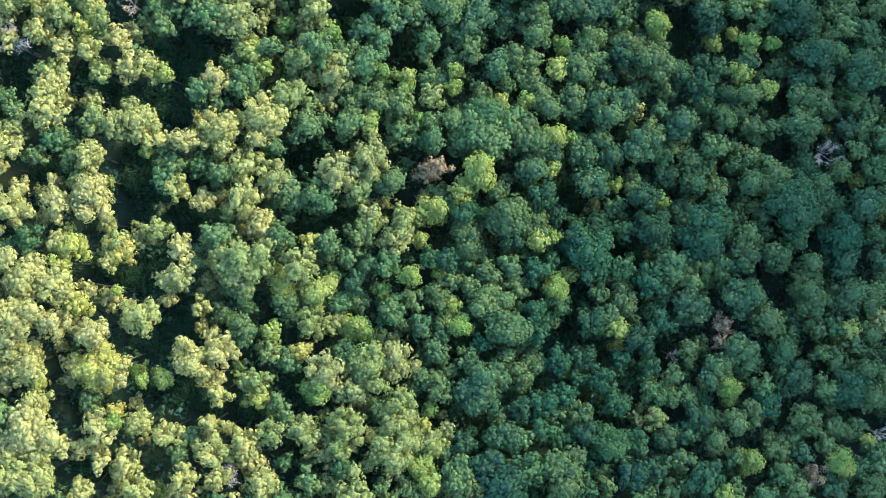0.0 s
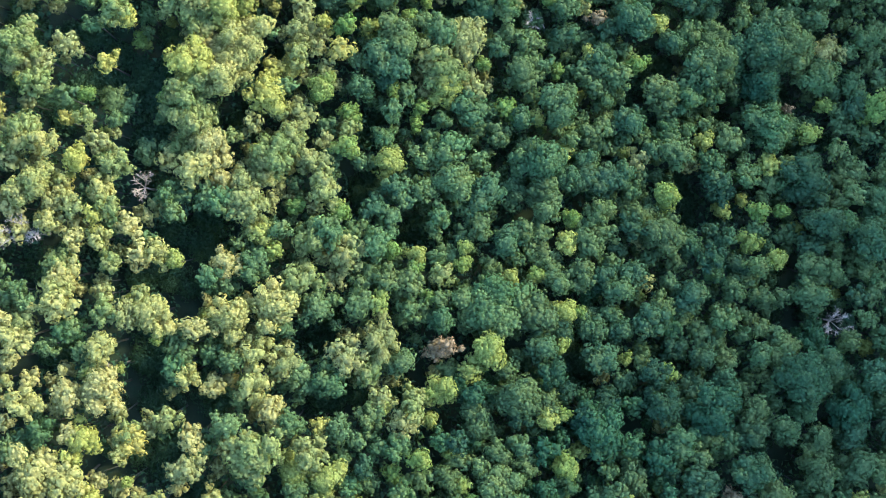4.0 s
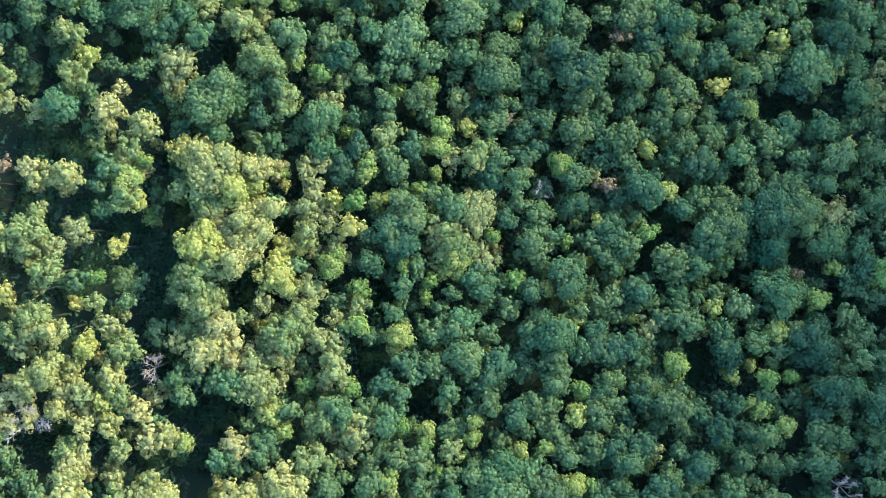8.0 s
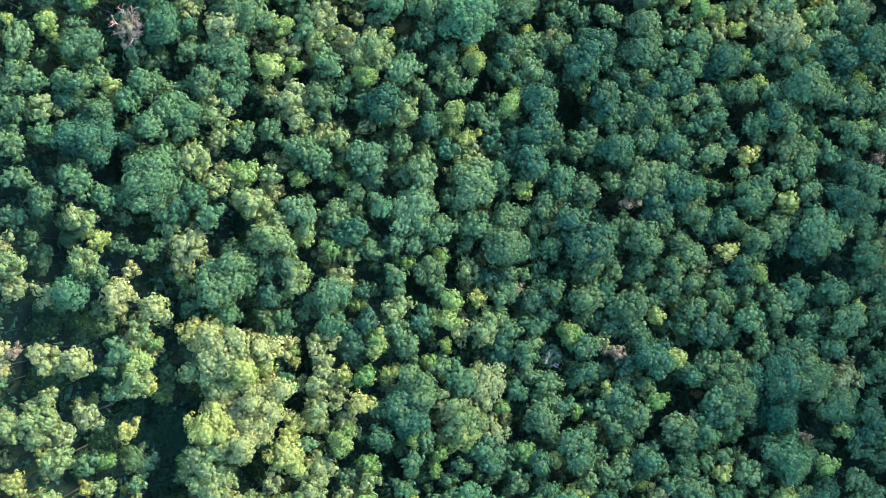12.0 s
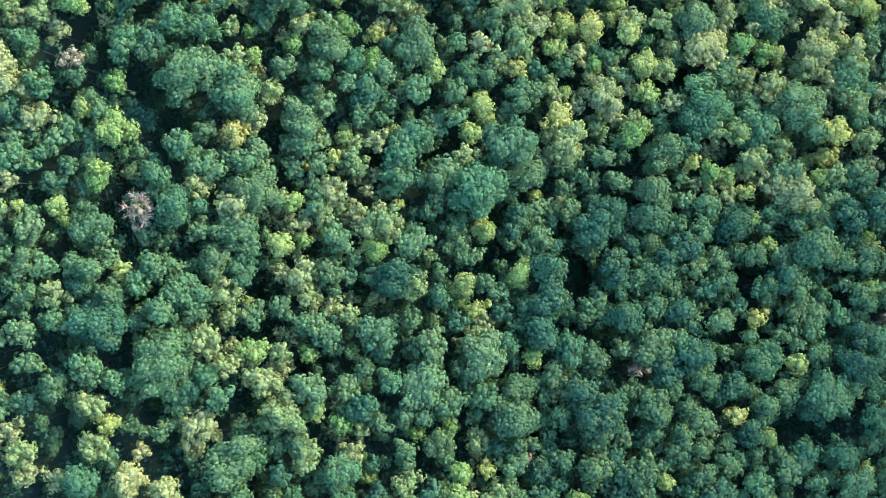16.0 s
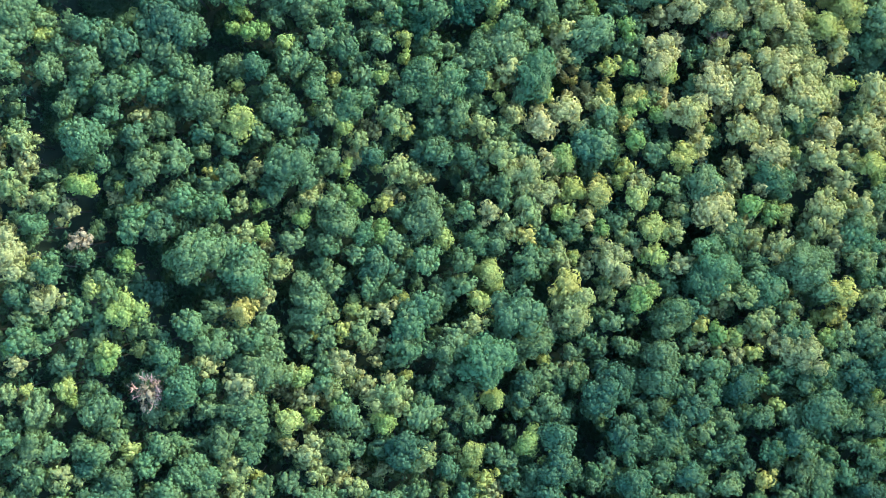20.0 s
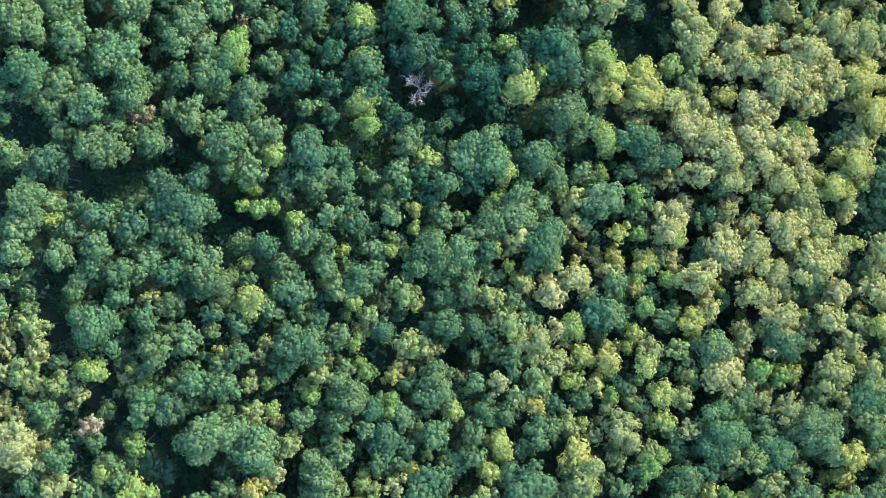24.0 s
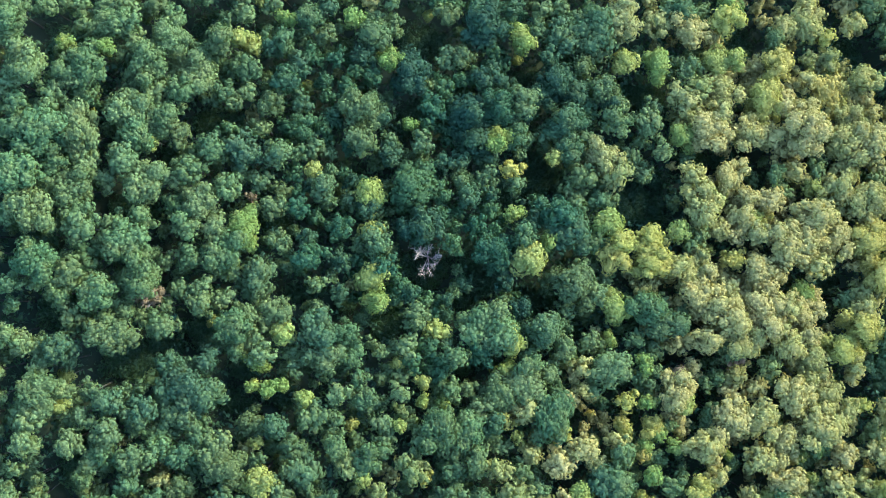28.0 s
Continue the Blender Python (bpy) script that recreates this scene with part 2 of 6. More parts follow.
LABELS = {
    "b": ("slender young oak with a small blue-green crown", "dark blue-green oak with a lobed crown", "great spreading oak with a wide blue-green crown"),
    "d": ("young elm with a small green crown darkened for shade", "elm with a ragged green crown darkened for shade", "great elm with a broad green crown darkened for shade"),
    "g": ("young beech with a small mid-green crown", "mid-green beech with a dense round crown", "great beech with a broad mid-green crown"),
    "o": ("young hickory with a small olive crown", "olive-green hickory with a ragged open crown", "great hickory with a broad olive-green crown"),
    "p": ("young linden with a small olive crown coloured pale for sunlight", "linden with a knobbly olive-green crown coloured pale for sunlight", "great linden with a broad olive-green crown coloured pale for sunlight"),
    "y": ("bright yellow-green young maple with a soft crown", "bright yellow-green maple with a soft crown", "bright yellow-green maple with a soft crown"),
    "k": ("golden birch turning to autumn colour",) * 3,
    "r": ("withering tree with thin rusty brown foliage",) * 3,
}
PROTO = {}


def prototype(kind, size, variant, light=False):
    """A crown and trunk to be shared; light: with fewer, larger leaves, for what grows in the second row."""
    key = (kind, size, variant, light)
    if key not in PROTO:
        r, h, depth, n = SIZES[size]
        clump, leaves, leaf, spread, lobe, ragged = FORMS[kind]
        leaves, leaf = (14, leaf * 1.3) if light else (leaves, leaf)
        seed = sum(ord(c) for c in kind) * 100 + size * 10 + variant
        verts, faces, normals, lobes = crown_arrays(seed, r, depth, n, clump, leaves, leaf, spread, lobe, ragged)
        mid = h - depth * 0.75
        PROTO[key] = (mesh_of("crown", verts + (0, 0, mid), faces, LEAF[kind], normals=normals),
                      trunk_mesh(seed, mid, 0.028 * r + 0.07, lobes), r, h, normals)
    return PROTO[key]


KINDS = []     # (x, y, kind) of the big trees
TREES = []     # (x, y, r) of all that stands, for spacing
rng_place = random.Random(7)


def tree_pose(x, y, r, lift, r0, h0):
    zb = ground_z(x, y) - 0.15
    top = max(zb + 5.0, canopy(x, y) + 1.0 + (r - 2.5) * 1.4 + lift + rng_place.gauss(0, 1.2))
    s, e = r / r0 * 1.17, rng_place.uniform(0.92, 1.09)
    return Matrix.LocRotScale((x, y, zb), Euler((0, 0, rng_place.random() * 6.28)), (s * e, s / e, (top - zb) / h0))


def size_of(r):
    return min(SIZES, key=lambda s: abs(math.log(SIZES[s][0] / r)))


def plant(x, y, r, kind, lift=0.0):
    """One tree with its crown centred on (x, y), drawn back a little from the openings."""
    for a, b, s in GAPS:
        d = math.hypot(x - a, y - b)
        if 0.01 < d < s + r * 0.95:
            push = min(1.7, 0.75 * (s + r * 0.95 - d))
            x, y = x + (x - a) / d * push, y + (y - b) / d * push
    crown, trunk, r0, h0, _ = prototype(kind, size_of(r), rng_place.randrange(3))
    age = 0 if r < 2.2 else 1 if r < 2.85 else 2
    tree = new(NAMES[kind][age])
    tree.matrix_basis = tree_pose(x, y, r, lift, r0, h0)
    tagged(tree, LABELS[kind][age], "tree", NAMES[kind][age] + "s of the wood")
    part_of("trunk", trunk, tree)
    part_of("crown", crown, tree)
    TREES.append((x, y, r))
    if kind in "bdgop":
        KINDS.append((x, y, kind))
    return tree


# ---- the ground ----
def build_ground():
    def axis(lo, hi, fine):
        a = list(np.arange(lo, hi + 0.1, fine))
        step, v = fine, hi
        while v < 4000:
            step *= 1.35
            v += step
            a.append(v)
        step, v = fine, lo
        while v > -4000:
            step *= 1.35
            v -= step
            a.insert(0, v)
        return a
    xs, ys = axis(-110, 110, 4.0), axis(-85, 315, 4.0)
    xs = [x for x in xs if x <= 110] + list(np.arange(122, 700, 12.0)) + [x for x in xs if x > 700]
    ys = [y for y in ys if y < -400] + list(np.arange(-390, -86, 12.0)) + [y for y in ys if -86 < y < 316] + list(np.arange(328, 700, 12.0)) + [y for y in ys if y > 700]
    verts = [(x, y, ground_z(x, y)) for y in ys for x in xs]
    nx = len(xs)
    faces = [(j * nx + i, j * nx + i + 1, (j + 1) * nx + i + 1, (j + 1) * nx + i) for j in range(len(ys) - 1) for i in range(nx - 1)]
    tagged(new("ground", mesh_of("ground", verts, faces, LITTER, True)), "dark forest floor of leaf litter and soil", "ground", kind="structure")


build_ground()

# ---- trees that stand out, plot by plot: x, y, crown radius (metres), kind ----
# openings in the canopy: x, y, radius
GAPS = [(59.2, -42.8, 0.8), (-26.7, -40.9, 1.2), (-57.8, -40.4, 1.3), (-12.3, -39.6, 1.0), (-14.2, -38.5, 1.4), (-63.1, -37.9, 1.5), (-59.8, -37.6, 1.1), (-62.4, -37.0, 1.3), (26.3, -36.9, 0.8), (-27.8, -35.2, 1.0), (81.9, -34.1, 1.1), (33.9, -33.1, 0.8), (43.1, -30.3, 1.0), (-61.8, -30.2, 1.5), (29.2, -30.0, 1.0), (-35.5, -29.7, 1.4), (-63.2, -29.1, 1.3), (-42.2, -28.6, 1.0), (-25.1, -27.6, 1.2), (56.9, -27.5, 0.8), (-36.1, -27.3, 1.4), (-44.0, -27.0, 1.5), (-64.4, -26.0, 0.9), (26.6, -25.9, 1.0), (-48.8, -25.8, 1.8), (-27.1, -25.6, 1.2), (18.2, -24.7, 1.2), (-9.5, -24.1, 1.0), (-44.9, -24.1, 1.9), (-53.7, -23.9, 1.5), (-28.1, -22.7, 1.2), (41.8, -19.9, 1.5)]
GAPS += [(42.9, -19.7, 1.6), (29.6, -19.0, 1.3), (-66.5, -18.9, 1.1), (41.5, -18.8, 1.7), (25.4, -16.8, 1.5), (-5.8, -16.7, 1.4), (-54.9, -16.6, 1.2), (-62.2, -16.3, 1.0), (-50.6, -15.7, 2.4), (-47.9, -14.7, 2.0), (-46.6, -14.6, 1.6), (-46.0, -13.8, 1.4), (-45.8, -12.2, 1.8), (24.5, -11.7, 1.3), (-50.2, -7.3, 1.4), (-53.3, -6.1, 2.1), (27.8, -5.7, 1.3), (63.2, -5.3, 1.5), (-58.6, -4.2, 1.2), (-54.3, -3.9, 2.2), (-51.5, -3.3, 2.1), (-61.7, -3.1, 1.5), (81.7, -2.5, 1.1), (35.7, 1.5, 1.1), (71.5, 2.0, 1.5), (-44.9, 3.6, 1.2), (-25.6, 3.7, 1.2), (-55.6, 3.9, 1.4), (-63.0, 4.6, 1.2), (-19.1, 4.6, 1.4), (-23.1, 4.7, 1.8), (-44.4, 5.1, 1.6)]
GAPS += [(-53.2, 5.6, 1.6), (-10.0, 6.4, 1.2), (-40.8, 6.5, 1.0), (35.8, 6.8, 1.3), (-47.4, 7.1, 1.4), (-54.6, 7.4, 2.4), (27.0, 7.9, 1.1), (24.2, 9.1, 1.9), (14.6, 10.2, 0.8), (-52.0, 10.2, 2.0), (23.3, 10.3, 2.4), (-53.4, 11.1, 2.4), (23.7, 12.2, 2.1), (9.8, 12.3, 0.8), (-44.7, 13.0, 1.0), (-57.3, 13.2, 1.5), (-71.1, 13.4, 2.1), (-24.2, 13.7, 1.2), (-54.4, 14.1, 2.6), (-73.6, 14.4, 1.2), (-26.2, 16.8, 2.2), (-56.3, 17.1, 2.2), (76.2, 18.8, 1.5), (75.2, 18.9, 1.6), (-70.3, 19.1, 1.2), (-23.8, 19.3, 1.3), (66.6, 20.2, 1.6), (74.8, 21.7, 1.7), (-46.1, 25.5, 1.4), (-50.6, 27.0, 2.0), (65.8, 27.2, 1.3), (-58.6, 27.7, 1.6)]
GAPS += [(-54.8, 28.3, 1.8), (-72.7, 29.4, 1.5), (67.0, 30.0, 1.7), (-75.6, 30.6, 2.2), (-63.7, 31.4, 1.8), (-65.2, 32.0, 1.4), (-44.5, 33.0, 1.8), (-47.3, 33.7, 1.8), (-71.2, 33.8, 1.0), (63.8, 35.0, 1.1), (-7.5, 36.0, 1.9), (-46.9, 36.0, 2.2), (-52.2, 37.0, 1.8), (-53.1, 37.6, 1.6), (-46.4, 38.4, 1.7), (-6.8, 38.5, 1.3), (47.7, 38.7, 1.5), (-47.2, 40.1, 1.2), (81.5, 40.8, 1.4), (48.1, 42.5, 1.8), (46.1, 43.1, 1.8), (-16.9, 43.2, 1.5), (-56.3, 44.1, 2.2), (47.1, 45.0, 2.2), (-16.0, 45.4, 2.1), (-17.4, 45.8, 1.9), (45.6, 47.0, 1.7), (-58.2, 52.4, 1.8), (-54.7, 54.0, 2.5), (74.1, 54.3, 0.9), (79.6, 55.0, 1.6), (11.7, 55.2, 1.1)]
GAPS += [(-15.9, 55.4, 1.6), (74.9, 55.5, 1.4), (-39.6, 56.7, 1.5), (-56.7, 56.9, 2.5), (-72.6, 57.4, 1.5), (-41.1, 58.6, 1.5), (-15.6, 58.7, 1.3), (38.1, 58.7, 0.9), (55.3, 59.3, 1.3), (-71.8, 59.9, 1.0), (-76.8, 60.6, 0.8), (-55.9, 61.6, 1.4), (-54.5, 62.2, 2.0), (-60.1, 62.8, 1.4), (-62.5, 62.8, 1.8), (11.2, 62.9, 0.9), (35.8, 63.2, 1.1), (-70.0, 63.4, 1.4), (-80.2, 63.9, 1.6), (-67.7, 64.1, 1.0), (-65.2, 64.1, 2.2), (69.4, 64.5, 1.1), (23.4, 64.6, 0.9), (-56.8, 65.0, 2.5), (68.8, 65.3, 1.4), (-54.5, 65.5, 1.4), (-53.9, 66.1, 1.4), (-65.9, 67.0, 1.0), (67.3, 67.3, 1.1), (-59.4, 67.6, 0.8), (7.9, 68.2, 0.9), (-53.5, 68.5, 1.6)]
GAPS += [(40.2, 68.6, 2.0), (-62.6, 69.8, 1.2), (78.9, 69.9, 1.4), (-51.1, 70.1, 1.6), (45.0, 70.7, 0.9), (-64.6, 70.9, 1.0), (44.0, 71.7, 0.9), (-33.1, 71.7, 1.0), (39.4, 71.8, 1.1), (-80.4, 72.5, 1.4), (40.0, 72.9, 1.3), (-67.8, 73.0, 1.2), (-71.1, 73.4, 1.4), (-78.2, 73.4, 1.4), (-80.2, 73.5, 1.6), (-54.2, 74.5, 1.2), (-66.8, 75.0, 1.4), (-31.1, 75.8, 0.8), (-79.4, 76.5, 2.0), (77.7, 77.8, 0.9), (-0.7, 78.2, 1.5), (-0.5, 79.2, 1.3), (-2.9, 79.3, 1.1), (77.1, 80.1, 1.1), (14.6, 81.1, 1.1), (-67.5, 82.9, 1.2), (-80.7, 83.2, 1.0), (-73.1, 83.4, 1.6), (-55.8, 83.6, 0.8), (-42.2, 84.3, 0.8), (-53.8, 84.6, 1.2), (-68.8, 84.9, 1.4)]
GAPS += [(-78.8, 85.2, 1.6), (-40.7, 85.3, 1.0), (-71.7, 86.1, 2.0), (-79.1, 86.2, 1.3), (-75.3, 87.0, 1.2), (-10.8, 90.0, 1.9), (73.8, 93.7, 1.1), (-59.1, 94.2, 1.4), (70.2, 94.9, 1.4), (65.2, 95.1, 2.1), (-74.7, 95.3, 1.4), (61.8, 95.5, 1.6), (-75.1, 98.9, 0.8), (-43.5, 100.7, 1.5), (-43.1, 103.0, 1.1), (-60.6, 103.4, 2.3), (-58.4, 103.9, 1.0), (-61.6, 104.4, 1.2), (-44.8, 104.4, 1.0), (-80.2, 107.4, 1.6), (-33.3, 108.6, 1.0), (49.7, 109.1, 0.9), (-30.3, 110.2, 0.8), (-65.4, 112.4, 1.4), (-66.4, 113.0, 1.3), (50.4, 113.1, 0.9), (24.9, 114.0, 1.1), (52.6, 114.2, 1.4), (20.4, 115.0, 1.1), (-43.3, 115.3, 1.4), (-77.5, 115.8, 1.2), (-74.0, 121.3, 0.8)]
GAPS += [(19.3, 121.7, 0.9), (-63.2, 122.1, 1.4), (-23.1, 122.5, 1.1), (51.7, 123.3, 0.9), (-42.4, 123.6, 1.5), (18.7, 124.4, 1.1), (22.7, 125.6, 0.9), (53.9, 126.1, 1.6), (19.7, 128.2, 1.8), (1.6, 128.2, 1.5), (6.5, 130.7, 1.1), (-53.2, 131.5, 1.6), (1.5, 132.3, 0.9), (17.1, 134.9, 0.9), (-10.9, 136.3, 0.9), (3.7, 138.3, 1.5), (-68.0, 139.4, 1.4), (-21.0, 140.2, 0.9), (9.3, 140.8, 0.9), (-81.5, 141.4, 1.4), (27.9, 141.9, 0.9), (-64.2, 142.9, 1.0), (-66.3, 144.4, 0.8), (14.4, 145.2, 0.9), (35.1, 145.6, 1.1), (29.3, 148.0, 1.1), (-19.5, 148.9, 0.9), (-7.7, 149.5, 1.1), (-85.9, 150.3, 1.0), (-59.0, 150.8, 1.0), (-5.5, 151.6, 1.3), (11.6, 153.0, 1.1)]
GAPS += [(-60.4, 153.6, 1.7), (-54.6, 154.6, 1.7), (10.7, 155.0, 1.3), (-39.2, 155.0, 1.0), (9.9, 155.4, 1.5), (-57.1, 155.8, 0.8), (-76.0, 157.7, 1.0), (-60.7, 159.2, 2.0), (-75.1, 159.6, 1.0), (-62.7, 162.2, 1.8), (-59.0, 164.1, 1.4), (39.9, 164.5, 1.1), (-78.7, 164.8, 1.2), (20.2, 166.0, 1.1), (43.9, 166.2, 2.1), (-69.5, 166.4, 1.2), (40.9, 166.8, 1.8), (17.9, 167.2, 0.9), (13.4, 167.3, 0.9), (59.0, 168.0, 1.4), (71.2, 169.6, 0.9), (66.3, 170.8, 0.9), (-73.3, 171.6, 1.2), (-39.3, 171.7, 1.0), (63.8, 172.0, 1.2), (-7.2, 174.4, 1.3), (-70.6, 177.5, 1.0), (-79.2, 179.6, 1.5), (-77.6, 180.7, 1.0), (-67.3, 182.5, 1.2), (-78.9, 182.7, 1.2), (48.3, 182.9, 1.4)]
GAPS += [(38.1, 186.8, 1.1), (-55.3, 186.9, 1.5), (-82.0, 187.1, 1.4), (-81.1, 189.7, 2.0), (-81.2, 191.2, 1.8), (59.4, 193.9, 0.9), (-82.8, 194.7, 1.0), (26.1, 195.0, 1.1), (14.3, 196.5, 1.1), (27.3, 197.2, 1.1), (38.5, 198.4, 0.9), (-55.4, 199.9, 1.7), (-52.4, 200.0, 1.7), (72.8, 200.9, 1.2), (-43.5, 201.1, 1.3), (-46.5, 201.6, 1.3), (25.1, 202.8, 0.9), (-8.8, 205.8, 0.9), (-52.0, 206.1, 1.5), (-69.9, 206.9, 1.4), (-3.3, 207.0, 0.9), (-51.0, 207.2, 1.3), (-71.5, 207.9, 2.5), (-73.0, 208.1, 2.1), (-75.3, 209.3, 2.5), (-51.1, 209.4, 1.0), (-72.5, 209.7, 1.9), (-68.4, 210.0, 1.8), (-64.4, 211.7, 0.8), (-57.9, 212.0, 1.5), (-66.7, 212.7, 1.2), (-76.6, 212.9, 1.4)]
GAPS += [(-23.9, 213.2, 1.3), (-58.0, 213.4, 1.4), (14.8, 214.5, 1.1), (-59.9, 214.6, 1.7), (-23.7, 215.6, 2.2), (-20.6, 215.9, 1.7), (66.3, 216.0, 1.4), (69.3, 216.2, 1.6), (-58.6, 216.5, 1.2), (-85.6, 217.6, 2.2), (-84.3, 218.1, 1.6), (-83.0, 218.2, 1.8), (5.7, 218.3, 0.9), (68.3, 218.9, 1.2), (9.7, 219.0, 1.1), (-32.3, 219.5, 0.9), (-86.2, 219.7, 1.0), (-7.7, 220.1, 1.5), (-84.1, 220.3, 1.2), (5.7, 220.5, 1.3), (-41.7, 221.3, 0.8), (-38.6, 221.4, 1.1), (-5.5, 222.4, 1.3), (-3.2, 223.0, 1.1), (68.3, 223.0, 1.2), (72.0, 223.1, 1.4), (-5.1, 223.6, 1.8), (-16.4, 223.7, 1.5), (71.0, 224.4, 1.7), (-14.5, 225.3, 1.5), (70.7, 225.4, 1.6), (-19.6, 226.3, 1.5)]
GAPS += [(-12.0, 226.6, 1.3), (-7.3, 228.1, 1.8), (-15.9, 228.6, 1.4), (-88.8, 231.3, 1.4), (-89.7, 231.8, 1.4), (-43.8, 234.1, 1.1), (-45.7, 235.6, 1.1), (-46.9, 236.1, 1.1), (71.0, 236.8, 1.2), (33.5, 237.2, 1.6), (-69.5, 237.5, 1.0), (-72.7, 238.0, 1.4), (-73.9, 238.1, 1.7), (26.8, 238.2, 1.8), (29.8, 238.4, 2.3), (-73.0, 238.9, 1.3), (31.1, 239.3, 2.3), (-0.9, 239.4, 0.9), (2.4, 240.1, 0.9), (29.0, 240.5, 2.8), (24.6, 241.1, 1.1), (26.8, 241.8, 2.3), (31.6, 241.9, 2.5), (5.6, 242.6, 1.3), (-0.6, 243.7, 1.1), (7.5, 244.8, 2.5), (6.1, 244.8, 1.8), (9.5, 244.9, 1.8), (11.9, 244.9, 1.1), (34.1, 245.2, 1.1), (-63.8, 245.9, 1.0), (-32.3, 246.5, 0.9)]
GAPS += [(-64.8, 248.0, 1.5), (49.7, 248.3, 1.6), (40.2, 248.8, 0.9), (52.3, 248.9, 1.2), (5.8, 249.0, 1.4), (47.5, 249.5, 0.9), (42.6, 249.6, 1.4), (22.4, 249.7, 0.9), (-44.2, 251.9, 1.1), (-56.0, 253.5, 1.3), (-21.6, 254.4, 1.3), (-57.9, 254.4, 2.1), (5.7, 254.5, 1.1), (-54.6, 254.6, 0.8), (-58.6, 255.3, 1.5), (-54.0, 255.4, 1.5), (-18.9, 257.7, 1.5), (-17.8, 259.5, 1.1), (27.8, 261.8, 1.6), (33.3, 262.0, 1.2), (30.8, 262.5, 1.8), (80.4, 262.8, 1.4), (4.6, 263.0, 0.9), (26.2, 263.0, 0.9), (27.2, 263.4, 1.9), (29.0, 263.4, 1.7), (31.4, 263.5, 1.6), (2.9, 265.2, 1.4), (-45.6, 265.7, 1.1), (5.7, 266.4, 1.4), (-86.4, 268.6, 1.2), (-83.1, 270.3, 1.6)]
GAPS += [(-85.9, 270.7, 2.3), (79.0, 270.9, 1.4), (-15.1, 271.3, 2.9), (75.7, 271.3, 1.4), (50.4, 271.3, 1.4), (-32.5, 271.8, 0.9), (52.2, 271.9, 1.6), (-81.9, 272.5, 1.2), (-19.6, 272.8, 1.3), (75.7, 273.1, 2.1), (-59.4, 273.2, 1.5), (-14.0, 273.7, 1.6), (77.7, 273.8, 2.4), (-48.2, 273.8, 1.1), (53.7, 273.9, 0.9), (-67.1, 274.0, 0.8), (-57.5, 274.4, 1.3), (-46.3, 274.5, 0.9), (-17.3, 274.5, 2.2), (50.4, 274.9, 1.6), (-58.5, 275.4, 1.3), (53.2, 276.7, 1.7), (70.6, 280.4, 1.4), (68.9, 281.1, 1.0)]


def stand(kind, spots, low=0.0):
    for x, y, r in spots:
        plant(x, y, r, kind, low)


# kinds also paint the light: paler in sunlit plots, darker in shaded ones
# strip from y = -60 to -44
stand("b", [(59.1, -44.3, 1.9), (73.3, -44.6, 2.3), (79.8, -44.8, 2.6)])
stand("g", [(53.7, -44.6, 2.1)])
stand("y", [(51.5, -44.4, 1.7)])
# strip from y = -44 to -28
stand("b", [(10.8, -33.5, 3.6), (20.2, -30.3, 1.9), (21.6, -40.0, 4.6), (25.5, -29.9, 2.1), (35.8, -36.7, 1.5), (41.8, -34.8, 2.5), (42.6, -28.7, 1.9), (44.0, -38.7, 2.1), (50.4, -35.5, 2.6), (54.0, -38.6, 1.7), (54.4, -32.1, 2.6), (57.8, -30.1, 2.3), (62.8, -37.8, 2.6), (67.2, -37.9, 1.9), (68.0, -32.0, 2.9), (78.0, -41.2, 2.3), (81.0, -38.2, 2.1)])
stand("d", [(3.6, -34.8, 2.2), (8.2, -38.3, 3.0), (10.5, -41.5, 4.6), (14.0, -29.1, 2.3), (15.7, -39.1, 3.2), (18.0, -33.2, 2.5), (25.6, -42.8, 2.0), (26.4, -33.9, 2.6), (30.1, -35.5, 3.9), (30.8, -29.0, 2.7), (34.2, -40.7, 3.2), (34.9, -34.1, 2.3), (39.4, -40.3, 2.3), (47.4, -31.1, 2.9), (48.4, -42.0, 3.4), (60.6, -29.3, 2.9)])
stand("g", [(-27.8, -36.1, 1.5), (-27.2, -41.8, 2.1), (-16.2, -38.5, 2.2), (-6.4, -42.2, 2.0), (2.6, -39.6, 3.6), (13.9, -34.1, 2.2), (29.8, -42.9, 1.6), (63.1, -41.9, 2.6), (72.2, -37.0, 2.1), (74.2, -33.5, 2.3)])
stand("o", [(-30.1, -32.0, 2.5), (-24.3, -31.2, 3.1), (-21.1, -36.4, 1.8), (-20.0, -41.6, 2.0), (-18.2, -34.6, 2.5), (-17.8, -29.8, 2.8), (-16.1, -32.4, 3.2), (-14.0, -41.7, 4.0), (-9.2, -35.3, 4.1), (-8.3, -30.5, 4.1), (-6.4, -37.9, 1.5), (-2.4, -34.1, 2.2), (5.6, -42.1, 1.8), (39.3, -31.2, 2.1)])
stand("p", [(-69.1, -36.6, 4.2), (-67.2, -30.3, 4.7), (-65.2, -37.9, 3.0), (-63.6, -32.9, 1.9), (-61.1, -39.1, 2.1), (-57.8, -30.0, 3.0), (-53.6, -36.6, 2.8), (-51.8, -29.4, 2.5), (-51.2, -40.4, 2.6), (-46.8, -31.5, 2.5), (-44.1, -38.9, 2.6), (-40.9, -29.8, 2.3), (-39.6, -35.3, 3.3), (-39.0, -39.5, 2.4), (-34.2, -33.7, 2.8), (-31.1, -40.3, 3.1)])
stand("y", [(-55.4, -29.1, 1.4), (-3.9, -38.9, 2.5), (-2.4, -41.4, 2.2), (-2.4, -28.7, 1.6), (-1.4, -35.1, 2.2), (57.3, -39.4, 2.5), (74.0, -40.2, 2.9)])
